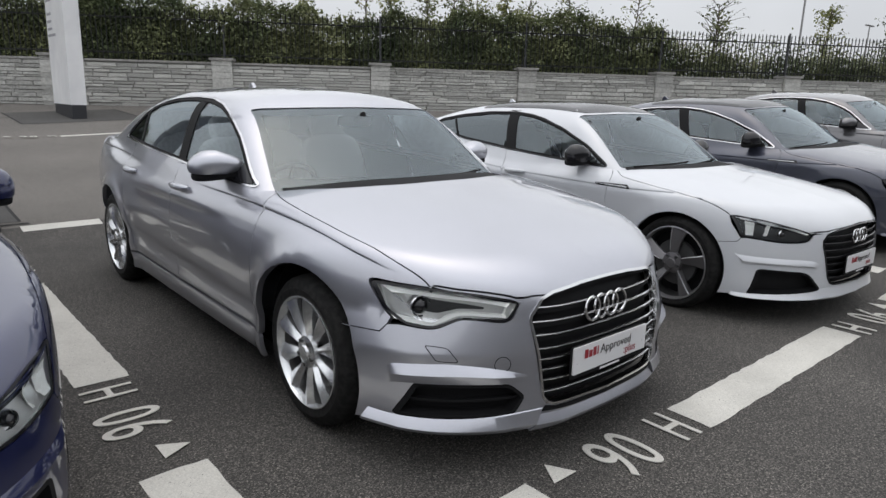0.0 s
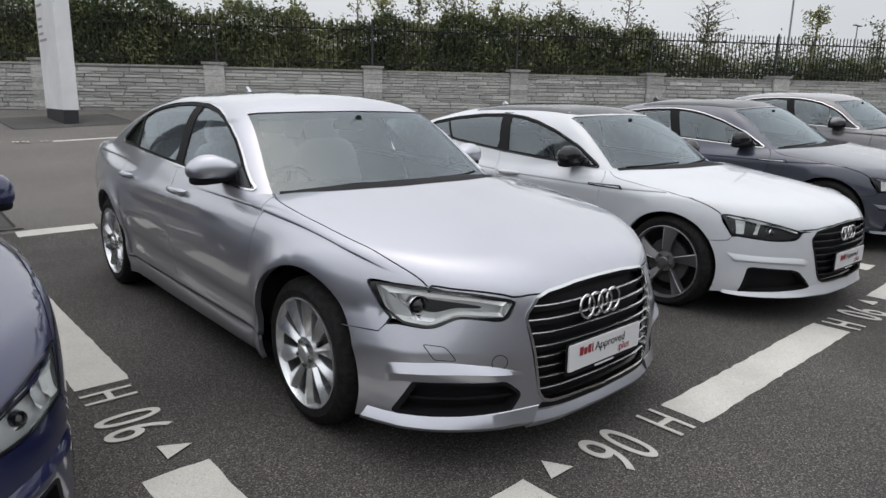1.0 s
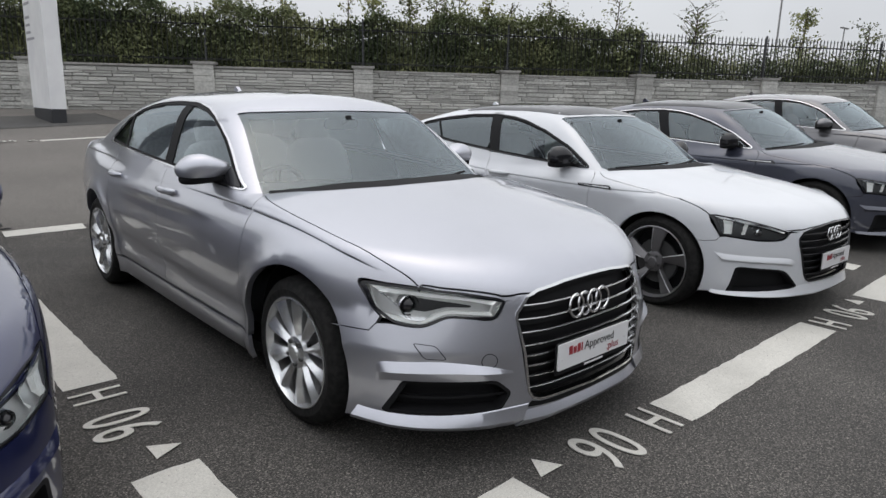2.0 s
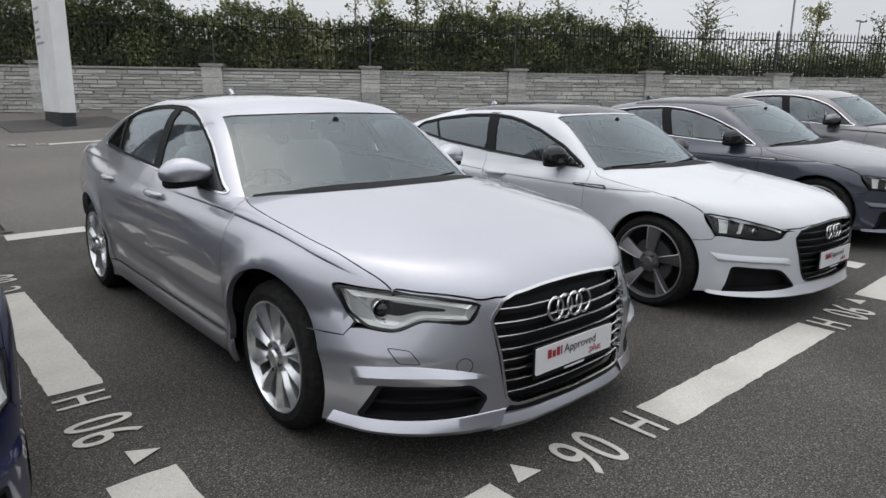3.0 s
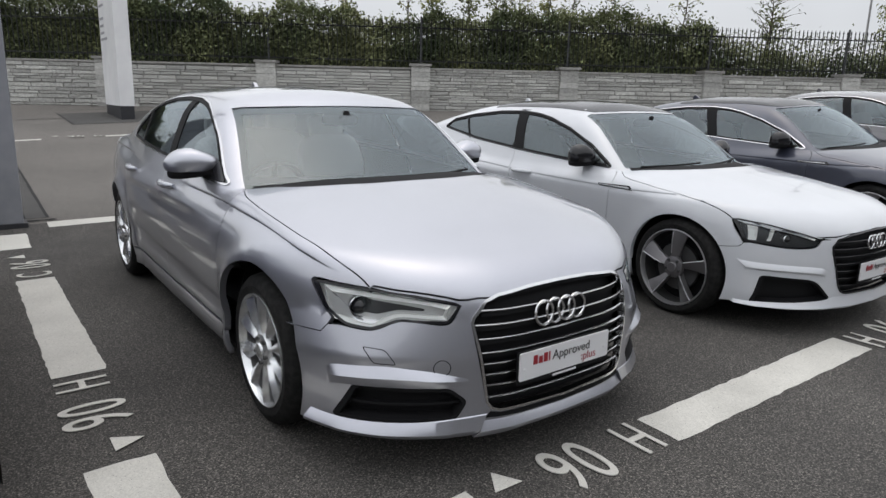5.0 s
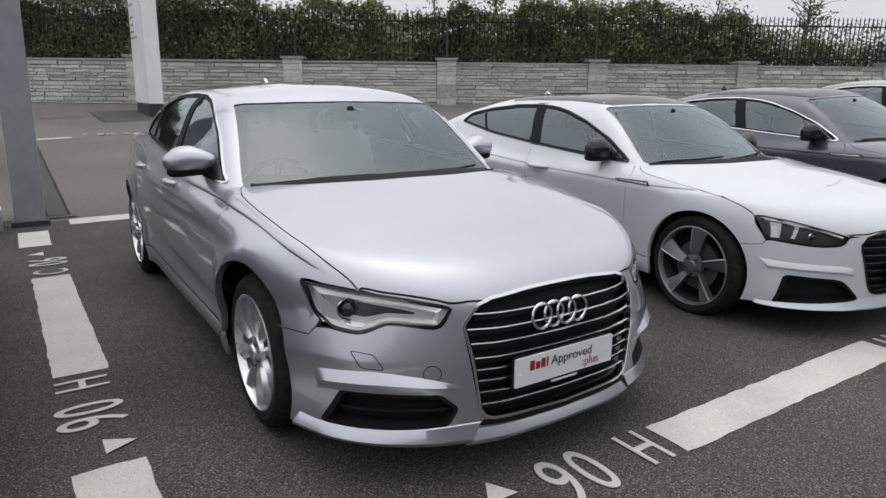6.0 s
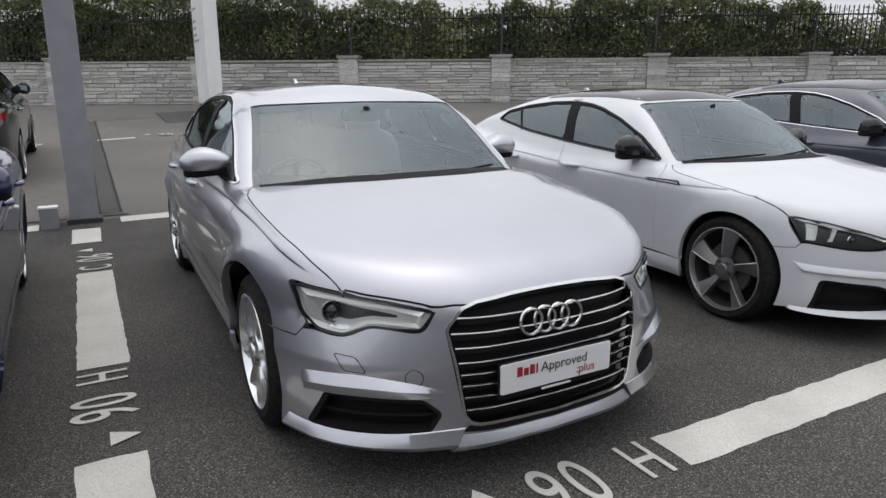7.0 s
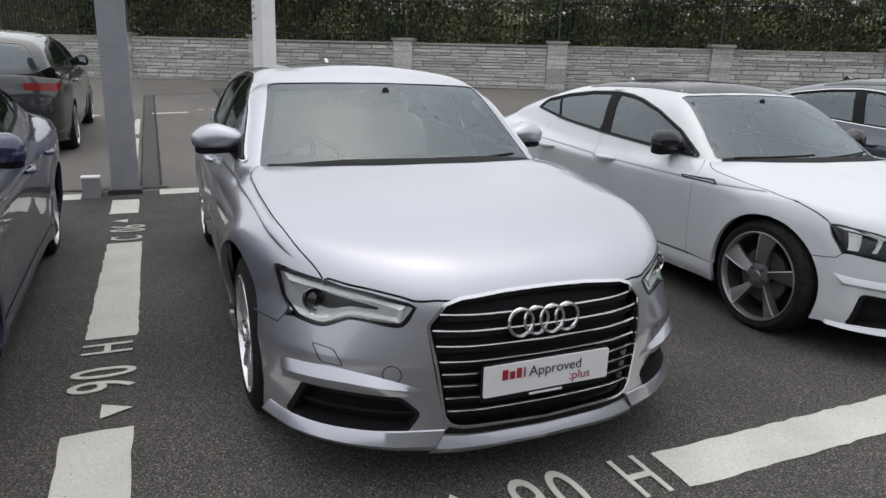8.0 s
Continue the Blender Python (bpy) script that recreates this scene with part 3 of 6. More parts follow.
# railing on the wall
rail = new("railing")
tagged(rail, "black steel railing with pointed bars behind the wall", "railing")
FTOP = 3.42
for z in (WTOP + 0.18, FTOP - 0.22):
    bm = bmesh.new()
    box(bm, -6 * PITCH, 13 * PITCH, 0.36, 0.375, z, z + 0.035, wall_frame(0, 0, 0))
    part("rail", bm, M_IRON, rail, smooth=0)
verts, faces = [], []
n_bars = int(19 * PITCH / 0.125)
for i in range(n_bars):
    s = -6 * PITCH + 0.125 * i
    m = wall_frame(s, 0.366, 0)
    r = 0.0095
    b = len(verts)
    for z, q in ((WTOP - 0.1, r), (FTOP - 0.05, r), (FTOP - 0.02, r * 1.5), (FTOP + 0.06, 0.001)):
        verts += [tuple(m @ Vector(c)) for c in ((-q, -q, z), (q, -q, z), (q, q, z), (-q, q, z))]
    for l in range(3):
        for c in range(4):
            faces.append((b + 4 * l + c, b + 4 * l + (c + 1) % 4, b + 4 * l + 4 + (c + 1) % 4, b + 4 * l + 4 + c))
me = bpy.data.meshes.new("barwork")
me.from_pydata(verts, [], faces)
me.materials.append(M_IRON)
ob = tagged(new("barwork", me), kind="stuff")
ob.parent = rail
for k in range(-6, 13):
    bm = bmesh.new()
    s = k * PITCH + 0.28
    box(bm, s - 0.022, s + 0.022, 0.345, 0.389, WTOP - 0.2, FTOP + 0.10, wall_frame(0, 0, 0))
    bmesh.ops.bevel(bm, geom=bm.edges[:], offset=0.006, segments=1)
    part("post", bm, M_RAILPOST, rail, smooth=0)


# hedge
def hedge_top(s):
    """Height of the hedge along the wall: tall and dense at first, thinner and lower further on."""
    q = noise.noise(Vector((s * 0.45, 3.1, 0))) * 0.55 + noise.noise(Vector((s * 1.7, 7.7, 0))) * 0.28
    base = 4.15 - 0.55 * min(max((s - 1.0) / 1.5, 0), 1) - 0.5 * min(max((s - 12.8) / 1.0, 0), 1)
    dip = min(max((s + 1.1) / 0.6, 0), 1) * min(max((2.3 - s) / 0.6, 0), 1)
    base -= 0.65 * dip * (1 if s < 0.5 else 0.45)
    q *= 1 - 0.6 * dip
    return base + q


rs = np.random.RandomState(11)
N = 150000
s_ = np.where(rs.uniform(0, 1, N) < 0.82, rs.uniform(-10, 25, N), rs.uniform(-22, 44, N))
tops = np.array([hedge_top(a) + 0.22 * noise.noise(Vector((a * 5.5, 1.0, 0))) for a in s_]) + rs.exponential(0.09, N) - 0.08
u = rs.uniform(0, 1, N) ** 0.8
z_ = 1.95 + (tops - 1.95) * u
thin = np.clip((s_ - 12.6) / 2.0, 0, 1)
bulge = np.array([noise.noise(Vector((a * 1.1, c * 1.3, 5.0))) for a, c in zip(s_, z_)])
on_top = rs.uniform(0, 1, N) < 0.14
back_ = np.where(on_top, rs.uniform(0.35, 1.5, N), 0.42 + 0.16 * bulge + rs.exponential(0.12, N) + thin * rs.uniform(0, 0.7, N))
z_ = np.where(on_top, tops - rs.exponential(0.22, N), z_)
keep = (rs.uniform(0, 1, N) > thin * 0.9 * np.clip((z_ - 2.45) / 0.5, 0, 1)) & (z_ > 1.95)
clump = np.array([noise.noise(Vector((a * 0.9, c * 0.9, 9.0))) for a, c in zip(s_, z_)])
spill = (rs.uniform(0, 1, N) < 0.02 + 0.35 * np.clip(clump - 0.15, 0, 1)) & (thin < 0.5)
back_ = np.where(spill, rs.uniform(0.18, 0.40, N), back_)
s_, z_, back_ = s_[keep], z_[keep], back_[keep]


def leaf_mesh(name, centres, size, seed, mat, parent=None):
    """Many small folded leaves in one mesh."""
    r = np.random.RandomState(seed)
    n = len(centres)
    a = r.normal(size=(n, 3))
    a /= np.linalg.norm(a, axis=1)[:, None]
    b = r.normal(size=(n, 3))
    b -= a * np.sum(a * b, axis=1)[:, None]
    b /= np.linalg.norm(b, axis=1)[:, None]
    c = np.cross(a, b)
    l = size * r.uniform(0.6, 1.4, n)[:, None]
    w = l * 0.55
    p = np.stack([centres - a * l * 0.5, centres + b * w * 0.5 + c * w * 0.15, centres + a * l * 0.5, centres - b * w * 0.5 + c * w * 0.15], axis=1).reshape(-1, 3)
    f = [t for i in range(n) for t in ((4 * i, 4 * i + 1, 4 * i + 2), (4 * i, 4 * i + 2, 4 * i + 3))]
    me = bpy.data.meshes.new(name)
    me.from_pydata(p.tolist(), [], f)
    me.materials.append(mat)
    ob = new(name, me)
    ob.parent = parent
    return ob


centres = np.column_stack([W0.x + WD.x * s_ + WN.x * back_, W0.y + WD.y * s_ + WN.y * back_, z_])
tagged(leaf_mesh("hedge", centres, 0.088, 3, M_LEAF), "dense dark green hedge growing through the railing", "hedge", kind="stuff")
# dark sheet behind the leaves, its colour standing in for the hedge's inner shade
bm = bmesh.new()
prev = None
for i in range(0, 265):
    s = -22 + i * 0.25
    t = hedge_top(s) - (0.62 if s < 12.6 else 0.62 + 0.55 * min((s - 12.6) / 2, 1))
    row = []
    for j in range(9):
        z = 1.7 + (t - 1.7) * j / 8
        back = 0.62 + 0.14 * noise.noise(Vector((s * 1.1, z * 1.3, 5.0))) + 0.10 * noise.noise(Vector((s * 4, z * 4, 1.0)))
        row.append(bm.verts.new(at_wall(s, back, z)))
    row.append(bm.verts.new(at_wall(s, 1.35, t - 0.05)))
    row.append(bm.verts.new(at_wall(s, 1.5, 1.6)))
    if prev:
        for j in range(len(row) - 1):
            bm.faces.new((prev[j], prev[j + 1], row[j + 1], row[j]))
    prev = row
tagged(mesh_of("hedge_wood", bm, M_CORE), "dark sheet standing in for the shade inside the hedge", "hedge", kind="stuff")


def sapling(s, back, height, spread, n_branch, leaves, seed, mat, label, leaf=0.10):
    """A young tree: a tapered stem, arching limbs and scattered leaves."""
    r = random.Random(seed)
    foot = at_wall(s, back, 1.0)
    e = new("sapling")
    e.matrix_world = Matrix.Translation(foot)
    bm = bmesh.new()
    trunk = [Vector((0.05 * math.sin(k * 1.3 + seed), 0.05 * math.cos(k * 1.7), height * 0.9 * k / 6)) for k in range(7)]
    tube(bm, trunk, [0.045 * (1 - k / 7.5) + 0.004 for k in range(7)], 6)
    part("trunk", bm, M_TWIG, e)
    pts = []
    for i in range(n_branch):
        t = r.uniform(0.35, 0.98)
        a = trunk[0].lerp(trunk[-1], t)
        ang = r.uniform(0, 2 * math.pi)
        ln = spread * r.uniform(0.5, 1.0) * (1.25 - t * 0.6)
        lift_k = r.uniform(0.3, 1.1)
        line = [a + Vector((math.cos(ang) * ln * q, math.sin(ang) * ln * q, ln * lift_k * q - 0.25 * ln * q * q)) for q in (0, 0.33, 0.66, 1)]
        bm = bmesh.new()
        tube(bm, line, [0.014, 0.010, 0.006, 0.003], 5)
        part("limb", bm, M_TWIG, e)
        for j in range(leaves):
            q = r.uniform(0.1, 1.05)
            k = min(int(q * 3), 2)
            b = line[k].lerp(line[k + 1], q * 3 - k)
            pts.append(b + Vector((r.gauss(0, 0.07), r.gauss(0, 0.07), r.gauss(0, 0.07))))
    leaf_mesh("crown", np.array([tuple(p) for p in pts]), leaf, seed, mat, e)
    return tagged(e, label, "sapling", "saplings behind the hedge")


PALE = "slender young tree with pale yellow-green leaves behind the hedge"
for i, (s, back, h, sp, nb, lv, mat) in enumerate(((12.6, 1.4, 3.9, 1.0, 34, 7, M_LEAF_PALE), (10.4, 1.6, 3.9, 0.8, 26, 6, M_LEAF_PALE), (19.8, 2.0, 3.9, 0.75, 40, 24, M_LEAF_PALE), (15.4, 1.5, 3.8, 1.3, 44, 6, M_LEAF), (4.9, 1.2, 3.5, 0.7, 30, 24, M_LEAF_PALE), (6.8, 1.4, 3.6, 0.7, 30, 26, M_LEAF), (8.3, 1.1, 3.5, 0.8, 30, 30, M_LEAF_PALE), (-2.6, 1.3, 3.9, 0.9, 34, 26, M_LEAF_PALE), (7.4, 1.2, 3.8, 0.7, 30, 22, M_LEAF_PALE), (5.9, 1.0, 3.7, 0.6, 22, 24, M_LEAF), (2.4, 1.1, 3.6, 0.6, 22, 22, M_LEAF_PALE), (-1.2, 1.2, 3.8, 0.7, 28, 22, M_LEAF), (-4.3, 1.6, 3.5, 0.8, 24, 16, M_LEAF_PALE), (9.0, 1.1, 3.6, 0.6, 24, 18, M_LEAF), (15.2, 1.2, 3.2, 0.8, 24, 18, M_LEAF), (22.0, 1.6, 3.4, 0.9, 26, 20, M_LEAF), (-8.5, 1.4, 4.0, 0.9, 30, 26, M_LEAF), (4.2, 1.5, 3.9, 0.6, 20, 10, M_LEAF_PALE))):
    sapling(s, back, h, sp, nb, lv, 100 + i, mat, PALE if mat is M_LEAF_PALE else "young dark green tree rising over the hedge")


# ---- sign, posts, lamps ----
sign = new("sign_pylon")
sign.matrix_world = pose(1.27, 14.86, rise(1.4, 14.9) - 0.06, 0, 0.5, 0)
SW, SD = 0.31, 1.65
bm = bmesh.new()
box(bm, 0.012, SW - 0.012, 0.012, SD - 0.012, 0, 0.36)
bmesh.ops.bevel(bm, geom=bm.edges[:], offset=0.01, segments=1)
part("plinth", bm, M_DARKBASE, sign, "dark plinth", smooth=0)
for x0, x1, y0, y1 in ((0, SW, 0, 0.025), (0, SW, SD - 0.025, SD), (0, 0.025, 0.027, SD - 0.027), (SW - 0.025, SW, 0.027, SD - 0.027)):
    bm = bmesh.new()
    box(bm, x0, x1, y0, y1, 0.36, 6.5)
    bmesh.ops.bevel(bm, geom=bm.edges[:], offset=0.006, segments=1)
    part("panel", bm, M_PYLON, sign, smooth=0)
for z, w in ((2.58, 0.50), (2.29, 0.40), (2.13, 0.40), (1.97, 0.42), (1.83, 0.70)):
    bm = bmesh.new()
    box(bm, -0.004, 0.0, SD - 0.10 - w, SD - 0.10, z, z + 0.055)
    part("lettering_bar", bm, M_BARGREY, sign, smooth=0)
tagged(sign, "tall white sign pylon on a dark plinth", "sign")

post = new("canopy_post")
post.matrix_world = pose(-1.515, 5.90, rise(-1.5, 5.9), 0, 0.6, 0)
bm = bmesh.new()
prism(bm, rounded([(-0.13, -0.15), (0.13, -0.15), (0.13, 0.15), (-0.13, 0.15)], 0.02), Matrix(), 5.5)
part("column", bm, M_POST, post, smooth=40)
bm = bmesh.new()
box(bm, -0.16, 0.16, -0.18, 0.18, -0.1, 0.012)
part("base_plate", bm, M_DARKBASE, post, smooth=0)
tagged(post, "square grey steel post at the head of a bay", "post")
bm = bmesh.new()
box(bm, -0.08, 0.08, -0.06, 0.06, -0.05, 0.19)
bmesh.ops.bevel(bm, geom=bm.edges[:], offset=0.008, segments=1)
bx = new("service_box")
bx.matrix_world = pose(-1.82, 5.72, rise(-1.82, 5.72))
part("case", bm, M_POST, bx, smooth=0)
bm = bmesh.new()
box(bm, -0.085, 0.085, -0.065, 0.065, 0.19, 0.205)
part("lid", bm, M_PYLON, bx, "pale lid", smooth=0)
tagged(bx, "small grey service box beside the steel post", "box")


def street_lamp(x, y, h, head):
    e = new("street_lamp")
    e.matrix_world = pose(x, y, 0)
    bm = bmesh.new()
    tube(bm, [(0, 0, -1), (0, 0, h * 0.5), (0, 0, h)], [0.07, 0.055, 0.04], 10)
    part("column", bm, M_GALV, e)
    if head:
        for q in (-1, 1):
            bm = bmesh.new()
            blob(bm, 0.32, 0.13, 0.05, pose(q * 0.42, 0, h + 0.03, 0, 0, 0), 0.5, 12, 8)
            part("lantern", bm, M_GALV, e)
    return tagged(e, "tall grey street lamp far behind the hedge", "street lamp", "street lamps")


street_lamp(39.3, 15.3, 12.0, True)
street_lamp(54.0, 16.5, 7.0, True)

# ---- cars ----
def pchip(pts):
    x, y = np.array(pts, float).T
    h, dl = np.diff(x), np.diff(y) / np.diff(x)
    m = np.zeros(len(x))
    for i in range(1, len(x) - 1):
        if dl[i - 1] * dl[i] > 0:
            w1, w2 = 2 * h[i] + h[i - 1], h[i] + 2 * h[i - 1]
            m[i] = (w1 + w2) / (w1 / dl[i - 1] + w2 / dl[i])
    m[0], m[-1] = dl[0], dl[-1]

    def f(q):
        q = np.asarray(q, float)
        c = np.clip(q, x[0], x[-1])
        i = np.clip(np.searchsorted(x, c) - 1, 0, len(x) - 2)
        t = (c - x[i]) / h[i]
        r = (2 * t**3 - 3 * t**2 + 1) * y[i] + (t**3 - 2 * t**2 + t) * h[i] * m[i] + (-2 * t**3 + 3 * t**2) * y[i + 1] + (t**3 - t**2) * h[i] * m[i + 1]
        return r + (q - c) * np.where(q < x[0], m[0], m[-1])
    return f


def smax(a, b, k):
    h = np.maximum(k - np.abs(a - b), 0) / k
    return np.maximum(a, b) + h * h * k / 4


class Form:
    """The outer skin of a car as a solid: front at y = 0, tail at y = length, wheels on z = 0."""

    def __init__(self, spec, cabin_only=False):
        self.length, self.cabin_only, self.groove = spec["length"], cabin_only, spec.get("groove", 0.5)
        self.hubs, self.tyre, self.arch = spec["hubs"], spec["tyre"], spec["arch"]
        self.flare, self.corner = spec.get("flare", 0.0), spec.get("corner", 0.0)
        self.c = {k: pchip(spec[k]) for k in ("plan", "crease", "section", "top", "crown", "nose", "nose_plan", "tail", "tail_plan", "glass", "taper", "roof", "screen", "back")}

    def __call__(self, x, y, z):
        c, a = self.c, np.abs(x)
        swell = sum(np.exp(-(((np.hypot(y - h, z - self.tyre) - self.arch) / 0.075) ** 2)) for h in self.hubs) * self.flare
        side = a - (c["plan"](y) - c["section"](np.clip(z - c["crease"](y), -0.7, 0.5)) + swell)
        top = (z - (c["top"](y) - c["crown"](a))) * 0.95
        front = (c["nose"](np.clip(z, 0, 1.3)) + c["nose_plan"](a) * (1 - self.corner * np.clip((0.62 - z) / 0.15, 0, 1)) - y) * 0.8
        rear = (y - (self.length - c["tail"](np.clip(z, 0, 1.4)) - c["tail_plan"](a))) * 0.9
        low = smax(smax(smax(side, top, 0.07), front, 0.08), rear, 0.10)
        t = z - c["crease"](y)
        cut = np.where(t > 0, np.exp(-np.maximum(t, 0) / 0.004), np.clip(1 + (t + 0.012) / 0.10, 0, 1) ** 2)
        low = low + 0.011 * cut * np.clip((a - 0.72) / 0.06, 0, 1) * np.clip((y - 0.42) / 0.25, 0, 1) * np.clip((self.length - 0.3 - y) / 0.4, 0, 1) * self.groove
        low = smax(low, 0.15 - z, 0.03)
        g = a - c["glass"](z) * c["taper"](y)
        roof = z - (c["roof"](y) - 0.05 * (a / 0.55) ** 2)
        screen = (c["screen"](z) + 0.30 * a**2 - y) * 0.6
        back = (y - (c["back"](z) - 0.25 * a**2)) * 0.6
        up = smax(smax(smax(g, roof, 0.10), screen, 0.08), back, 0.08)
        up = smax(up, 0.8 - z, 0.02)
        return up if self.cabin_only else -smax(-low, -up, 0.035)

    def reach(self, o, d, far):
        """Where rays from inside points o along d leave the skin."""
        lo, hi = np.zeros(len(o)), np.full(len(o), float(far))
        if self.cabin_only:
            for k in np.linspace(0, far, 36)[1:-1]:
                into = self(*(o + d * k).T) < 0
                lo = np.where(into, k, lo)
            hi = np.where(lo > 0, lo + far / 35, hi)
        for _ in range(22):
            mid = (lo + hi) / 2
            v = self(*(o + d * mid[:, None]).T)
            lo, hi = np.where(v < 0, mid, lo), np.where(v < 0, hi, mid)
        return o + d * ((lo + hi) / 2)[:, None]

    def normal(self, p):
        e = 0.002
        g = [self(*(p + e * u).T) - self(*(p - e * u).T) for u in np.eye(3)]
        g = np.column_stack(g)
        return g / np.maximum(np.linalg.norm(g, axis=1), 1e-9)[:, None]


SALOON = dict(
    length=4.81, groove=1.1, hubs=(0.905, 3.735), tyre=0.329, arch=0.388, flare=0.030, corner=0.2,
    plan=[(-0.1, 0.86), (0.0, 0.875), (0.4, 0.91), (0.9, 0.925), (1.6, 0.922), (2.5, 0.915), (3.3, 0.902), (3.9, 0.868), (4.4, 0.80), (4.85, 0.70)],
    crease=[(0, 0.66), (0.45, 0.765), (0.6, 0.803), (0.75, 0.832), (1.0, 0.862), (1.36, 0.886), (2.24, 0.915), (3.95, 0.965), (4.95, 0.98)],
    section=[(-0.72, 0.055), (-0.64, 0.036), (-0.58, 0.032), (-0.54, 0.036), (-0.49, 0.033), (-0.44, 0.018), (-0.36, 0.006), (-0.28, 0.0), (-0.21, 0.003), (-0.14, 0.015), (-0.07, 0.034), (0.0, 0.055), (0.02, 0.058), (0.06, 0.070), (0.12, 0.095), (0.3, 0.19)],
    top=[(-0.2, 0.55), (0.0, 0.70), (0.1, 0.775), (0.25, 0.825), (0.6, 0.90), (1.0, 0.965), (1.3, 1.0), (1.6, 1.0), (2.5, 0.98), (3.6, 1.02), (4.3, 1.06), (4.8, 1.05), (4.95, 1.03)],
    crown=[(0, 0), (0.3, 0.004), (0.6, 0.03), (0.8, 0.065), (0.95, 0.12)],
    nose=[(0.1, 0.07), (0.2, 0.015), (0.26, 0.0), (0.45, 0.0), (0.6, 0.015), (0.72, 0.05), (0.8, 0.10), (0.9, 0.2)],
    nose_plan=[(0, 0), (0.25, 0.012), (0.45, 0.075), (0.6, 0.17), (0.72, 0.29), (0.82, 0.46), (0.9, 0.70), (0.95, 1.0)],
    tail=[(0.15, 0.12), (0.3, 0.03), (0.5, 0.0), (0.75, 0.03), (1.0, 0.06), (1.1, 0.2)],
    tail_plan=[(0, 0), (0.4, 0.04), (0.62, 0.13), (0.76, 0.27), (0.85, 0.50), (0.92, 0.85)],
    glass=[(0.8, 0.92), (0.95, 0.86), (1.1, 0.79), (1.25, 0.71), (1.38, 0.62), (1.5, 0.52)],
    taper=[(0.8, 0.90), (1.3, 0.925), (1.6, 0.955), (2.0, 0.985), (2.4, 0.99), (3.0, 0.975), (3.6, 0.925), (4.4, 0.815)],
    roof=[(1.5, 1.315), (1.9, 1.39), (2.2, 1.42), (2.6, 1.435), (3.0, 1.433), (3.3, 1.41), (3.6, 1.352), (3.9, 1.262), (4.3, 1.11)],
    screen=[(0.85, 1.16), (0.94, 1.30), (1.31, 1.82), (1.45, 2.06)],
    back=[(1.0, 4.46), (1.1, 4.26), (1.33, 3.74), (1.45, 3.42)],
)



COUPE = dict(
    length=4.73, hubs=(0.868, 3.68), tyre=0.323, arch=0.354, flare=0.014,
    plan=[(-0.1, 0.84), (0.0, 0.86), (0.4, 0.90), (0.9, 0.92), (1.6, 0.912), (2.5, 0.908), (3.3, 0.918), (3.8, 0.92), (4.3, 0.89), (4.75, 0.82)],
    crease=[(0, 0.70), (0.45, 0.735), (0.9, 0.80), (1.3, 0.79), (2.2, 0.80), (3.2, 0.845), (3.8, 0.87), (4.7, 0.86)],
    section=[(-0.6, 0.06), (-0.5, 0.04), (-0.42, 0.035), (-0.34, 0.03), (-0.2, 0.018), (-0.08, 0.006), (-0.02, 0.0), (0.012, 0.004), (0.08, 0.028), (0.2, 0.08), (0.4, 0.24)],
    top=[(-0.2, 0.5), (0.0, 0.66), (0.1, 0.725), (0.25, 0.775), (0.6, 0.845), (1.0, 0.905), (1.3, 0.945), (1.6, 0.95), (2.5, 0.93), (3.6, 0.98), (4.2, 1.02), (4.6, 1.01), (4.75, 0.98)],
    crown=[(0, 0), (0.3, 0.004), (0.6, 0.025), (0.8, 0.06), (0.95, 0.12)],
    nose=[(0.1, 0.07), (0.2, 0.015), (0.26, 0.0), (0.45, 0.0), (0.58, 0.012), (0.68, 0.045), (0.76, 0.10), (0.86, 0.2)],
    nose_plan=[(0, 0), (0.25, 0.012), (0.45, 0.065), (0.6, 0.15), (0.72, 0.27), (0.82, 0.44), (0.88, 0.65), (0.93, 0.95)],
    tail=[(0.15, 0.12), (0.3, 0.03), (0.5, 0.0), (0.75, 0.03), (0.95, 0.06), (1.05, 0.2)],
    tail_plan=[(0, 0), (0.4, 0.03), (0.7, 0.12), (0.82, 0.24), (0.88, 0.5), (0.93, 0.8)],
    glass=[(0.75, 0.90), (0.92, 0.83), (1.05, 0.765), (1.18, 0.69), (1.30, 0.60), (1.42, 0.50)],
    taper=[(0.8, 0.91), (1.3, 0.93), (1.6, 0.96), (2.0, 0.985), (2.3, 1.0), (3.2, 0.975), (4.4, 0.86)],
    roof=[(1.5, 1.26), (1.85, 1.335), (2.15, 1.372), (2.5, 1.39), (2.9, 1.388), (3.3, 1.356), (3.8, 1.262), (4.3, 1.13), (4.6, 1.03)],
    screen=[(0.8, 1.13), (0.90, 1.29), (1.24, 1.80), (1.38, 2.06)],
    back=[(0.9, 4.62), (1.02, 4.5), (1.15, 4.3), (1.3, 3.9)],
)


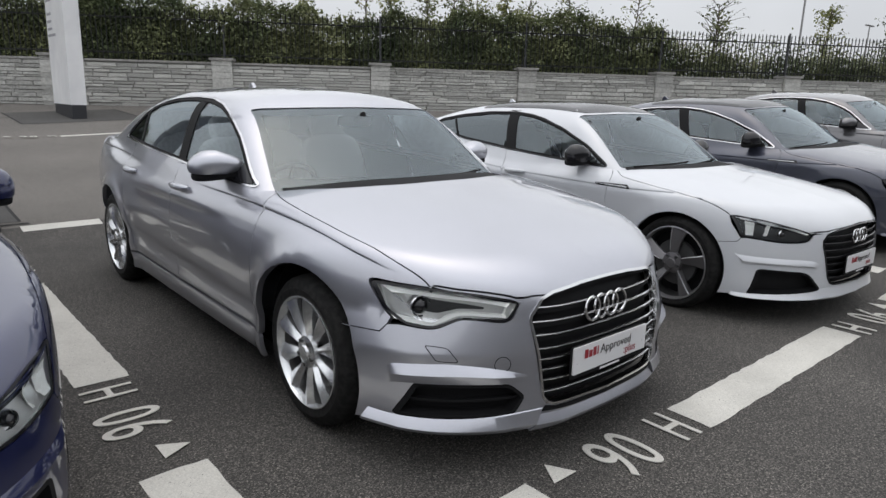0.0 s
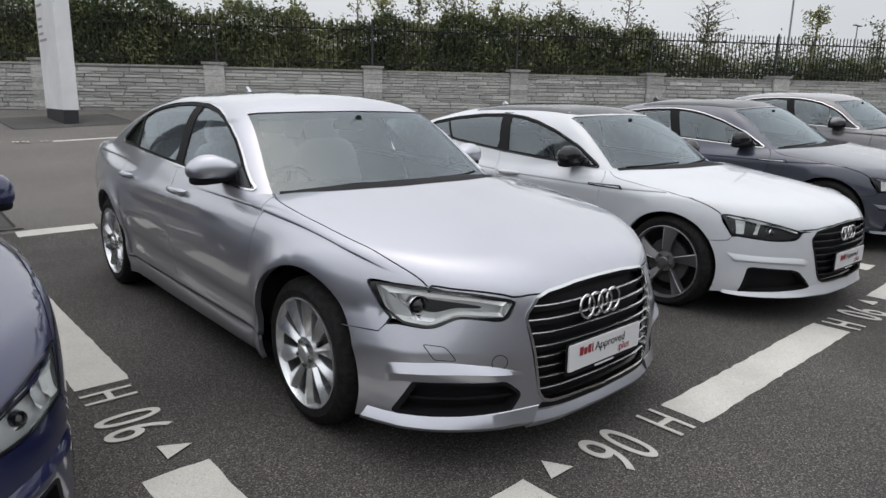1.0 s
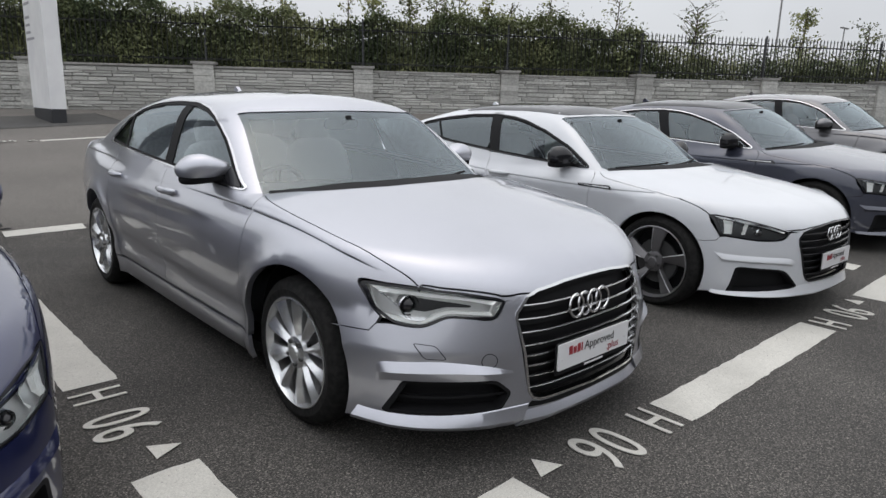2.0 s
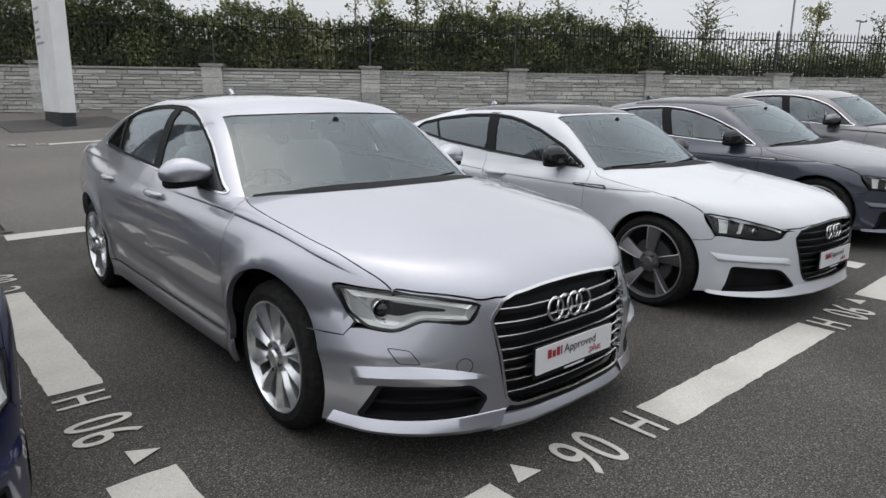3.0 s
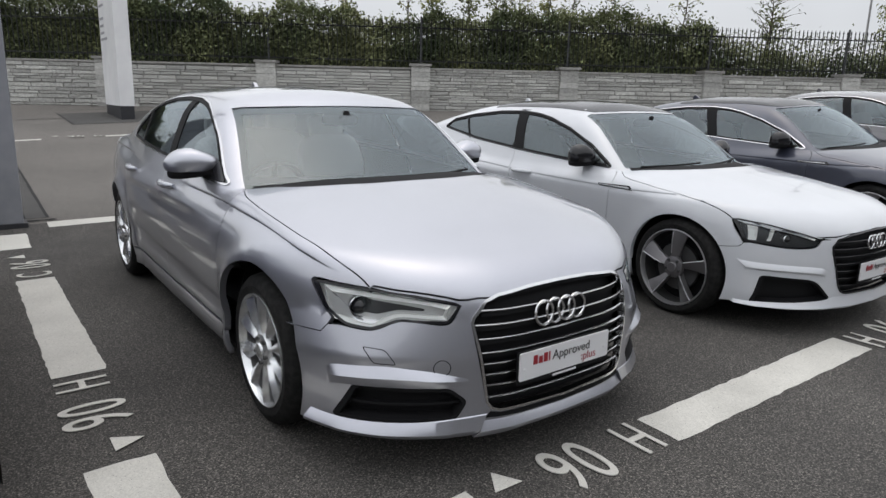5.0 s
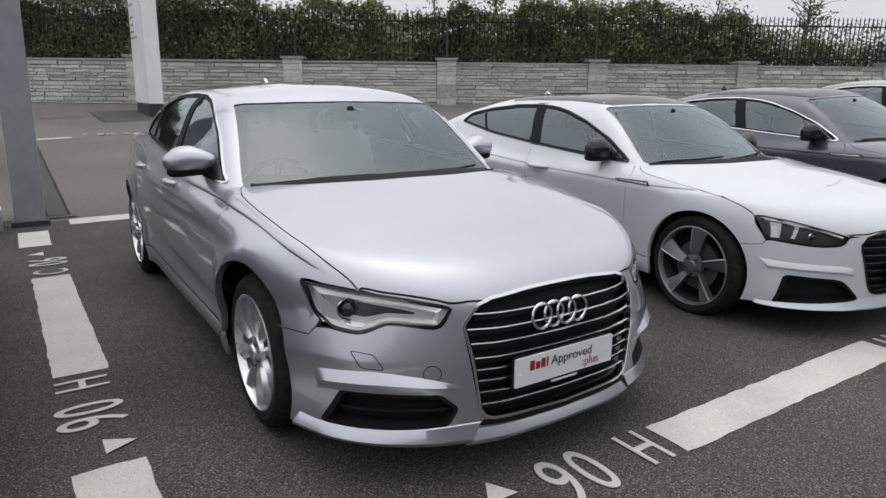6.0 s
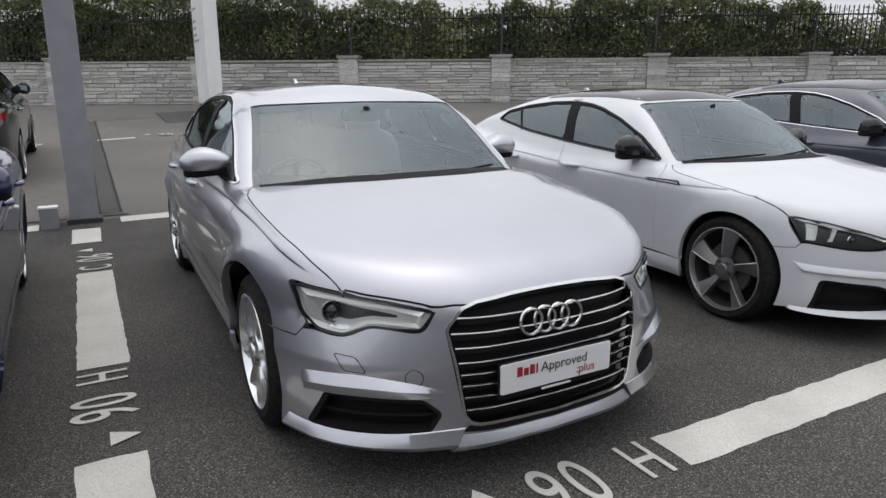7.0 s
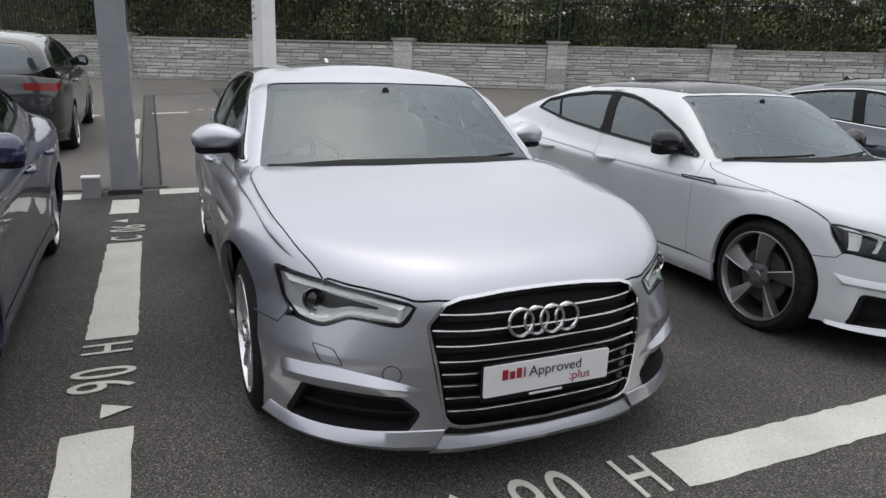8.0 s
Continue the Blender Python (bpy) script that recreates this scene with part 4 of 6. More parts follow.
# ---- end of forms ----
def wheel(parent, m, tyre_r, rim_r, style, car_mats):
    """A wheel that faces +x in its own frame."""
    w = new("wheel")
    w.parent, w.matrix_local = parent, m
    bm = bmesh.new()
    t, r = tyre_r, rim_r
    lathe(bm, [(r - 0.02, -0.20), (r + 0.01, -0.215), (t - 0.03, -0.225), (t - 0.006, -0.20), (t, -0.17), (t, -0.12), (t - 0.004, -0.118), (t - 0.004, -0.112), (t, -0.11), (t, -0.055), (t - 0.006, -0.026), (t - 0.022, -0.008), (t - 0.045, 0.0), (r + 0.035, 0.004), (r + 0.012, 0.0), (r, -0.006), (r - 0.012, -0.03)], 64, Matrix())
    part("tyre", bm, M_TYRE, w, "black rubber tyre")
    bm = bmesh.new()
    lathe(bm, [(r + 0.004, -0.008), (r + 0.002, 0.002), (r - 0.003, 0.003), (r - 0.007, -0.006), (r - 0.014, -0.03)], 64, Matrix())
    part("rim", bm, car_mats["rim"], w)
    # barrel split off and darkened: shade between the spokes put into its colour
    bm = bmesh.new()
    lathe(bm, [(r - 0.014, -0.03), (r - 0.03, -0.09), (r - 0.028, -0.2)], 64, Matrix())
    part("rim_barrel", bm, M_DARKMETAL, w)
    n = 10 if style == "ten" else 5
    for k in range(n):
        bm = bmesh.new()
        a = 2 * math.pi * k / n
        rot = Matrix.Rotation(a, 4, "X")
        if style == "ten":
            rows = [(0.04, 0.011, -0.020, 0.0), (0.08, 0.014, -0.014, 0.0), (0.13, 0.023, -0.006, 0.0), (r - 0.05, 0.037, -0.002, 0.0), (r - 0.004, 0.050, -0.003, 0.0)]
        else:
            rows = [(0.035, 0.019, -0.016, 0.0), (0.09, 0.023, -0.006, 0.004), (0.15, 0.032, -0.001, 0.012), (r - 0.04, 0.045, -0.001, 0.026), (r - 0.008, 0.054, -0.004, 0.034)]
        prev = None
        for rad, hw, x, sh in rows:
            if style == "ten":
                cut = ((x - 0.045, sh - hw), (x - 0.020, sh - hw), (x, sh - hw * 0.22), (x - 0.003, sh + hw * 0.05), (x - 0.022, sh + hw), (x - 0.045, sh + hw))
            else:
                cut = ((x - 0.05, sh - hw), (x - 0.004, sh - hw), (x, sh - hw * 0.86), (x - 0.012, sh + hw * 0.1), (x - 0.030, sh + hw), (x - 0.05, sh + hw))
            cur = [bm.verts.new(rot @ Vector((cx, cy, rad))) for cx, cy in cut]
            if prev:
                for i in range(5):
                    bm.faces.new((prev[i], prev[i + 1], cur[i + 1], cur[i]))
            prev = cur
        bmesh.ops.recalc_face_normals(bm, faces=bm.faces)
        part("spoke", bm, car_mats["spoke"], w, smooth=25)
        if style == "five":
            bm = bmesh.new()
            tube(bm, [rot @ Vector((x + 0.001, sh - hw * 0.93, rad)) for rad, hw, x, sh in rows[1:]], [0.0025, 0.003, 0.004, 0.005], 6)
            part("machined_edge", bm, car_mats["rim"], w, "bright machined edge")
    bm = bmesh.new()
    lathe(bm, [(0.075, -0.03), (0.07, -0.012), (0.05, -0.006), (0.036, -0.004), (0.034, 0.002), (0.03, 0.006), (0.001, 0.007)], 32, Matrix())
    part("hub_cap", bm, car_mats["spoke"], w)
    for k in range(5):
        bm = bmesh.new()
        rot = Matrix.Rotation(2 * math.pi * (k + 0.5) / 5, 4, "X")
        bmesh.ops.create_cone(bm, cap_ends=True, segments=6, radius1=0.010, radius2=0.010, depth=0.012, matrix=rot @ Matrix.Translation((-0.004, 0, 0.054)) @ Matrix.Rotation(math.pi / 2, 4, "Y"))
        part("wheel_bolt", bm, M_DARKMETAL, w)
    bm = bmesh.new()
    lathe(bm, [(0.06, -0.06), (0.155, -0.06), (0.158, -0.066), (0.158, -0.085), (0.06, -0.085)], 40, Matrix())
    part("brake_disc", bm, M_DARKMETAL, w)
    bm = bmesh.new()
    lathe(bm, [(r - 0.028, -0.11), (0.02, -0.12)], 32, Matrix())
    part("wheel_backing", bm, M_BLACK, w)
    return w


def build_car(name, spec, mats, wheel_style):
    """One car with all its panels, glass, lamps, wheels and cabin; the origin lies on the ground below its nose."""
    form, L, D = Form(spec), spec["length"], spec
    shell = Form(spec, True)
    hatch = spec.get("hatch", False)
    car = new(name)
    step = spec["step"]
    axis, nose, tail = Axis(), Fan(1.2, -1), Fan(L - 1.2, 1)
    side, front, scr, back = Along("x", 0.0, 1), Along("y", 1.3, -1), Along("y", 2.7, -1), Along("y", 2.9, 1)
    top = Along("z", 0.5, 1)
    paint = mats["paint"]
    fy, ry, hz, ar = D["hubs"][0], D["hubs"][1], D["tyre"], D["arch"]

    def on(way, uv):
        return lift(form, way, uv)[0]

    def arch(y, a0, a1, n=26):
        """Side-view points round a wheel opening, by angle in degrees from the rear."""
        return [(y + ar * math.cos(radians(a)), hz + ar * math.sin(radians(a))) for a in np.linspace(a0, a1, n)]

    yc = np.linspace(0.35, L - 0.3, 60)
    creases = [axis.flat(on(side, np.column_stack([yc, form.c["crease"](yc) + dz]))) for dz in (-0.06, -0.034, -0.018, -0.012, -0.004, 0.002, 0.008, 0.02)]
    low = math.degrees(math.asin((hz - 0.18) / ar))
    hood_side = on(top, bowed(D["hood_side"]))
    hood_nose = on(top, bowed(D["hood_nose"]))
    lamp = rounded(D["lamp"], 0.016)
    lamp3 = on(front, dense(lamp, 0.03))
    # bonnet
    hood = on(top, np.vstack([bowed(D["hood_back"]), bowed(D["hood_side"])[1:], bowed(D["hood_nose"])[1:]]))
    sheet("bonnet", form, top, both(top.flat(hood)), [], step, paint, car, inset=0.002)
    # front bumper, with its openings
    seam = on(side, D["bumper_seam"])
    fa = on(side, arch(fy, 180 - math.degrees(math.asin((D["bumper_seam"][-1][1] - hz) / ar)), 180 + low))
    bottom = on(nose, [(u, 0.19) for u in np.linspace(nose.flat(fa[-1:])[0, 0], 0, 14)[1:]])
    lamp_low = on(front, bowed(D["lamp_low"]))
    edge = np.vstack([hood_nose[::-1], lamp_low, seam, fa, bottom])
    out = both(nose.flat(edge))
    gr = nose.flat(on(front, both(D["grille"])))
    vent = nose.flat(on(front, rounded(D["vent"], 0.02)))
    sheet("front_bumper", form, nose, out, [gr, vent, vent * (-1, 1)], step, paint, car, inset=0.002, thick=0.03)
    for sx in (1, -1):
        mir = sx < 0
        # wing
        f_arch = on(side, arch(fy, -math.degrees(math.asin((hz - 0.30) / ar)), 180 - math.degrees(math.asin((D["bumper_seam"][-1][1] - hz) / ar)), 34))
        door1 = on(side, bowed(D["door_front"]))
        lamp_up = on(front, bowed(D["lamp_up"]))
        w = np.vstack([hood_side, lamp_up, seam, f_arch[::-1], door1])
        sheet("front_wing", form, axis, axis.flat(w), [], step, paint, car, inset=0.002, thick=0.03, mirror=mir, lines=creases)
        # doors
        belt = bowed(D["belt"])

        def belt_between(y0, y1):
            ys_ = np.linspace(y0, y1, 16)
            return on(side, np.column_stack([ys_, np.interp(ys_, belt[:, 0], belt[:, 1])]))
        d2, d3 = bowed(D["door_mid"]), bowed(D["door_back"])
        for a, b in ((bowed(D["door_front"]), d2), (d2, d3)):
            A, B = on(side, a), on(side, b)
            low_edge = on(side, np.column_stack([np.linspace(a[0][0], b[0][0], 16), np.linspace(a[0][1], b[0][1], 16)]))
            loop = np.vstack([A[::-1], low_edge[1:-1], B, belt_between(b[-1][0], a[-1][0])[1:-1]])
            door = sheet("door", form, axis, axis.flat(loop), [], step, paint, car, inset=0.002, thick=0.03, mirror=mir, lines=creases)
            hy, hzz = (b[len(b) // 2][0] - 0.14, D["handle_z"])
            hy = min(hy, D["handle_max"]) if b is d3 else hy
            bowl = sheet("handle_recess", form, side, rounded([(hy - 0.075, hzz - 0.03), (hy + 0.075, hzz - 0.03), (hy + 0.075, hzz + 0.03), (hy - 0.075, hzz + 0.03)], 0.03), [], 0.03, mats["recess"], door, off=0.0012, thick=0, mirror=mir)
            hp = on(side, [(hy + q, hzz + 0.004) for q in (-0.115, -0.09, -0.03, 0.03, 0.09, 0.115)])
            hp[:, 0] += np.array([0.004, 0.024, 0.034, 0.034, 0.024, 0.004])
            hp[:, 0] *= sx
            bm = bmesh.new()
            tube(bm, hp, [0.011, 0.017, 0.019, 0.019, 0.017, 0.011], 10)
            part("door_handle", bm, paint, door)
            bm = bmesh.new()
            tube(bm, hp[1:-1] * (1, 1, 1) + np.array([0.013 * sx, 0, -0.002]), 0.004, 6)
            part("handle_strip", bm, mats["trim"], door, "bright handle strip")
        # sill
        s0, s1 = fy + math.sqrt(ar**2 - (hz - 0.30) ** 2), ry - math.sqrt(ar**2 - (hz - 0.30) ** 2)
        ys_ = np.linspace(s0, s1, 20)
        sill = np.vstack([on(side, np.column_stack([ys_, 0 * ys_ + 0.30])), on(side, np.column_stack([ys_[::-1], 0 * ys_ + 0.18]))])
        sheet("sill", form, axis, axis.flat(sill), [], step, paint, car, inset=0.002, thick=0.02, puff=0.012, puff_w=0.04, mirror=mir)
        # rear quarter
        r_arch = on(side, arch(ry, 180 + math.degrees(math.asin((hz - 0.30) / ar)), -low, 40))
        tail_x = on(side, [(L - 0.42, 0.30), (L - 0.42, 0.5), (L - 0.42, 0.7), (L - 0.42, D["deck_z"] - 0.06)])
        q = np.vstack([on(side, d3)[::-1], r_arch, on(side, [(L - 0.42, 0.18)]), tail_x, on(top, bowed(D["deck_side"])), belt_between(D["deck_side"][-1][1], d3[-1][0])[1:-1]])
        sheet("rear_quarter", form, axis, axis.flat(q), [], step, paint, car, inset=0.002, thick=0.03, mirror=mir, lines=creases)
        # wheel houses
        for y in (fy, ry):
            bm = bmesh.new()
            inset_x = 0.085 if y == fy else 0.13
            ang = np.linspace(radians(-4), radians(184), 30)
            arc = [[bm.verts.new((sx * x, y + rr_ * math.cos(t), hz + rr_ * math.sin(t))) for t in ang] for rr_, x in ((ar + 0.015, D["half"] - inset_x), (ar + 0.015, D["half"] - 0.40), (0.05, D["half"] - 0.40))]
            for ra, rb in zip(arc[:-1], arc[1:]):
                for k in range(len(ang) - 1):
                    bm.faces.new((ra[k], ra[k + 1], rb[k + 1], rb[k]))
            part("wheel_house", bm, M_BLACK, car, "black wheel arch liner")
    # tail
    tl = Along("y", L - 1.2, 1)
    if hatch:
        te_top = on(tl, [(0, 1.03), (0.4, 1.03), (0.66, 1.0)])
    else:
        te_top = on(top, [(0, L - 0.30), (0.4, L - 0.31), (0.7, L - 0.36)])
    te = np.vstack([te_top, on(side, [(L - 0.42, D["deck_z"] - 0.06), (L - 0.42, 0.7), (L - 0.42, 0.5), (L - 0.42, 0.2)]), on(tail, [(u, 0.2) for u in np.linspace(0.7, 0, 10)])])
    sheet("tailgate" if hatch else "rear_end", form, tail, both(tail.flat(te)), [], step * 1.5, paint, car, inset=0.002)
    if not hatch:
        dk = np.vstack([[(0, D["deck_side"][-1][1] - 0.02)], [D["deck_side"][-1]], bowed(D["deck_side"])[::-1][1:], [(0.7, L - 0.36), (0.4, L - 0.31), (0, L - 0.30)]])
        sheet("boot_lid", form, top, both(dk), [], step * 1.5, paint, car, inset=0.002)

    # roof, pillars and the openings of the glass
    def over(way, uv):
        return lift(shell, way, uv)[0]
    fe = D["cowl_z"][2] - 0.02
    foot = max(p[0] for p in D["screen_out"]) + 0.03
    yy = np.linspace(D["belt"][0][0] - 0.02, D["belt"][0][0] + 0.35, 80)
    wide = over(side, np.column_stack([yy, np.interp(yy, belt[:, 0], belt[:, 1]) - 0.006]))[:, 0] > foot
    ys_ = np.linspace(yy[np.argmax(wide)], D["deck_side"][-1][1], 60)
    b3 = over(side, np.column_stack([ys_, np.interp(ys_, belt[:, 0], belt[:, 1]) - 0.006]))
    if hatch:
        back_edge = over(back, [(x, 1.03) for x in np.linspace(0.66, -0.66, 14)])
    else:
        back_edge = over(top, [(x, D["deck_side"][-1][1]) for x in np.linspace(D["deck_side"][-1][0], -D["deck_side"][-1][0], 14)])
    front_edge = over(scr, [(x, fe) for x in np.linspace(-foot + 0.012, foot - 0.012, 16)])
    cab = np.vstack([b3, back_edge[1:-1], (b3 * (-1, 1, 1))[::-1], front_edge])
    dlo = rounded(D["dlo"], 0.03, 5)
    dlo_u = axis.flat(over(side, dense(dlo, 0.02)))
    dlo_m = axis.flat(over(side, dense(dlo, 0.02)) * (-1, 1, 1))
    screen = rounded(both(D["screen_out"]), 0.010)
    screen_u = axis.flat(over(scr, dense(screen, 0.02)))
    rear_w = rounded(both(D["rear_out"]), 0.04)
    rear_u = axis.flat(over(back, dense(rear_w, 0.03)))
    sheet("roof", shell, axis, axis.flat(cab), [dlo_u, dlo_m, screen_u, rear_u], step, mats["roof"], car, thick=0.03)
    # glass
    sheet("windscreen", shell, scr, screen, [], 0.06, mats["glass"], car, off=-0.004, thick=0.0)
    clear = grown(screen, -0.034) + np.array([0.0, 1.0]) * np.clip(0.030 * (1.10 - grown(screen, -0.034)[:, 1:]) / 0.15, 0, 0.030)
    sheet("windscreen_border", shell, scr, grown(screen, 0.004), [clear], 0.04, M_FRIT, car, off=-0.009, thick=0.0, label="dark printed border")
    sheet("rear_window", shell, back, rear_w, [], 0.06, mats["back_glass"], car, off=-0.004, thick=0.0)
    pb = D["pillar_b"]
    yl = np.linspace(D["dlo"][0][0], D["dlo"][3][0] - 0.06, 24)
    zl = np.interp(yl, belt[:, 0], belt[:, 1])
    for mir in (False, True):
        sheet("belt_lining", shell, side, np.vstack([np.column_stack([yl, zl - 0.03]), np.column_stack([yl, zl + 0.015])[::-1]]), [], 0.04, M_CABIN, car, off=-0.010, thick=0.006, mirror=mir)
    for mir in (False, True):
        split = np.mean([p[0] for p in pb])
        fw = np.array([p for p in dense(dlo, 0.03) if p[0] < split])
        rw = np.array([p for p in dense(dlo, 0.03) if p[0] >= split])
        for poly, gm in ((fw, mats["glass"]), (rw, mats["back_glass"])):
            sheet("side_window", shell, side, poly, [], 0.06, gm, car, off=-0.005, thick=0.0, mirror=mir)
        sheet("pillar_cover", shell, side, pb, [], 0.06, M_BLACK, car, off=0.0, thick=0.006, mirror=mir)
        if "sail" in D:
            yq = np.linspace(3.72, 4.22, 12)
            zq = np.interp(yq, belt[:, 0], belt[:, 1])
            sheet("quarter_fillet", form, side, np.vstack([np.column_stack([yq, zq - 0.022]), np.column_stack([yq, zq + 0.03])[::-1]]), [], 0.03, paint, car, off=0.0015, thick=0.003, mirror=mir)
            sheet("mirror_sail", shell, side, rounded(D["sail"], 0.012), [], 0.04, M_GLOSSBLACK, car, off=0.0, thick=0.006, mirror=mir)
        if "pillar_c" in D:
            sheet("window_divider", shell, side, D["pillar_c"], [], 0.06, M_BLACK, car, off=0.0, thick=0.006, mirror=mir)
        sheet("window_trim", shell, side, grown(dlo, 0.007), [grown(dlo, -0.001)], 0.03, mats["trim"], car, off=0.005, thick=0.01, label="bright window surround" if mats["trim"] is M_CHROME else "", mirror=mir)
        sheet("window_seal", shell, side, grown(dlo, -0.0015), [grown(dlo, -0.016)], 0.03, M_BLACK, car, off=-0.001, thick=0.006, mirror=mir)
    # black backing behind the seams
    for nm, wy, lp, hl in (("seam_backing", top, both(top.flat(hood)), []), ("bumper_backing", nose, out, [gr, vent, vent * (-1, 1)])):
        sheet(nm, form, wy, grown(lp, 0.004), [grown(h, -0.004) for h in hl], 0.06, M_BLACK, car, off=-0.011, thick=0)
    ysb = np.linspace(D["door_front"][0][0] - 0.05, ry - ar - 0.02, 20)
    body_side = np.vstack([np.column_stack([ysb, 0 * ysb + 0.2]), [(ry - 0.2, hz + ar), (ry - 0.1, np.interp(ry - 0.1, belt[:, 0], belt[:, 1]) - 0.0)], np.column_stack([ysb[::-1], np.interp(ysb[::-1], belt[:, 0], belt[:, 1])])])
    for mir in (False, True):
        sheet("side_backing", form, side, body_side, [], 0.08, M_BLACK, car, off=-0.014, thick=0, mirror=mir)
        wb = on(side, [(fy - 0.36, 0.60), (fy - 0.3, 0.66), (fy, hz + ar + 0.02), (fy + 0.38, 0.6), (fy + 0.46, 0.6), (fy + 0.46, 0.86), (fy, 0.84), (fy - 0.3, 0.76)])
        sheet("wing_backing", form, side, side.flat(wb), [], 0.08, M_BLACK, car, off=-0.014, thick=0, mirror=mir)
    # underside
    bm = bmesh.new()
    box(bm, -D["half"] + 0.10, D["half"] - 0.10, fy + ar, ry - ar, 0.17, 0.22)
    part("underbody", bm, M_BLACK, car)
    bm = bmesh.new()
    box(bm, -0.42, 0.42, 0.25, fy + ar, 0.17, 0.22)
    part("undertray", bm, M_BLACK, car)
    # grille
    g2 = both(D["grille"])
    grille = sheet("grille", form, front, g2, [], 0.06, M_BLACK, car, off=-0.05, thick=0.0)
    sheet("grille_frame", form, front, grown(g2, 0.003), [grown(g2, -0.007)], 0.03, mats["grille_frame"], grille, off=0.004, thick=0.03)
    gl = grown(g2, -0.012)
    for z in D["slats"]:
        xs_ = []
        for a, b in zip(gl, np.roll(gl, -1, 0)):
            if (a[1] - z) * (b[1] - z) < 0:
                xs_.append(a[0] + (b[0] - a[0]) * (z - a[1]) / (b[1] - a[1]))
        hw = max(xs_) - 0.004
        xx = np.linspace(-hw, hw, 21)
        pt = on(front, np.column_stack([xx, z + 0.004 * (xx / 0.4) ** 2]))
        bm = bmesh.new()
        tube(bm, pt + np.array([0, 0.012, 0]), 0.0042, 8)
        part("slat", bm, mats["slat"], grille)
        bar2 = np.vstack([np.column_stack([xx, 0 * xx + z - 0.003]), np.column_stack([xx[::-1], 0 * xx + z - 0.018])])
        sheet("slat_body", form, front, bar2, [], 0.05, M_BLACK, grille, off=-0.020, thick=0.02)
    by = on(front, [(0.0, D["badge"][1])])[0][1] - 0.022
    br, bs = D["badge"][0], D["badge"][2]
    for k in range(4):
        bm = bmesh.new()
        c = Vector(((k - 1.5) * bs - 0.014, by + 0.034 + 0.0022 * (k % 2), D["badge"][1]))
        tube(bm, [c + Vector((br * math.cos(t), 0.10 * br * math.sin(t), br * math.sin(t))) for t in np.linspace(0, 2 * math.pi, 32, endpoint=False)], 0.0068, 8, True)
        part("ring", bm, M_CHROME, grille)
    for k in range(4):
        bm = bmesh.new()
        x = (k - 1.5) * bs - 0.014
        box(bm, x - 0.012, x + 0.012, by + 0.038, by + 0.075, D["badge"][1] - br * 1.02, D["badge"][1] - br * 0.86)
        part("badge_mount", bm, M_BLACK, grille, smooth=0)
    if "slot" in D:
        sheet("lower_slot", form, front, rounded(both(D["slot"]), 0.004), [], 0.04, M_BLACK, car, off=0.0015, thick=0.004)
    # plate
    pz = D["plate_z"]
    py = on(front, [(0.0, pz)])[0][1] - 0.016
    bm = bmesh.new()
    prism(bm, rounded([(-0.250, -0.075), (0.250, -0.075), (0.250, 0.058), (-0.250, 0.058)], 0.012), pose(-0.008, py + 0.020, pz, 90, 0, 0), 0.008)
    holder = part("plate_holder", bm, M_BLACK, car)
    bm = bmesh.new()
    prism(bm, rounded([(-0.245, -0.055), (0.245, -0.055), (0.245, 0.055), (-0.245, 0.055)], 0.008), pose(-0.008, py + 0.011, pz, 90, 0, 0), 0.006)
    part("plate", bm, M_PLATE, holder, "white dealer plate")
    plate_text(holder, py + 0.0035, pz, D.get("text", True))
    for x in (-0.238, 0.202):
        bm = bmesh.new()
        bmesh.ops.create_cone(bm, cap_ends=True, segments=10, radius1=0.005, radius2=0.005, depth=0.003, matrix=pose(x + 0.01, py + 0.004, pz - 0.012, 90, 0, 0))
        part("plate_screw", bm, M_PLATE, holder)
    # head lamps, lower vents, bumper blades
    for mir in (False, True):
        unit = sheet("head_lamp", form, front, grown(lamp, 0.002), [grown(lamp, -0.007)], 0.03, M_GLOSSBLACK, car, off=0.001, thick=0.004, mirror=mir)
        sheet("lamp_wall", form, front, grown(lamp, 0.001), [grown(lamp, -0.003)], 0.03, mats["lamp_back"], unit, off=-0.0035, thick=0.05, mirror=mir)
        lens = sheet("lens", form, front, grown(lamp, -0.006), [], 0.04, M_LENS, unit, off=-0.001, thick=0.0, mirror=mir)
        zt, zb = lamp[:, 1].max(), lamp[:, 1].min()
        sheet("housing", form, front, grown(lamp, 0.0), [], 0.025, mats["lamp_back"], unit, off=lambda v: -0.010 - 0.034 * (v[:, 1] - zb) / (zt - zb), thick=0.0, mirror=mir)
        for k, strip in enumerate(D["lamp_strips"]):
            ridge("light_guide", form, front, strip[0], strip[1], [(0, -0.030), (0.3, -0.016), (1, -0.008)] if k != 1 else [(0, -0.008), (0.7, -0.012), (1, -0.022)], M_DRL if k < 3 else M_REFLECTOR, unit, mir)
        sheet("inner_bezel", form, front, rounded(D["lamp_dark"], 0.012), [], 0.04, mats["bezel"], unit, off=lambda v: -0.009 - 0.033 * (v[:, 1] - zb) / (zt - zb), thick=0.0, mirror=mir)
        if "lamp_chrome" in D:
            sheet("reflector", form, front, rounded(D["lamp_chrome"], 0.008), [], 0.03, M_REFLECTOR, unit, off=lambda v: -0.004 - 0.06 * np.clip((v[:, 1] - 0.598) / 0.05, 0, 1), thick=0.002, mirror=mir)
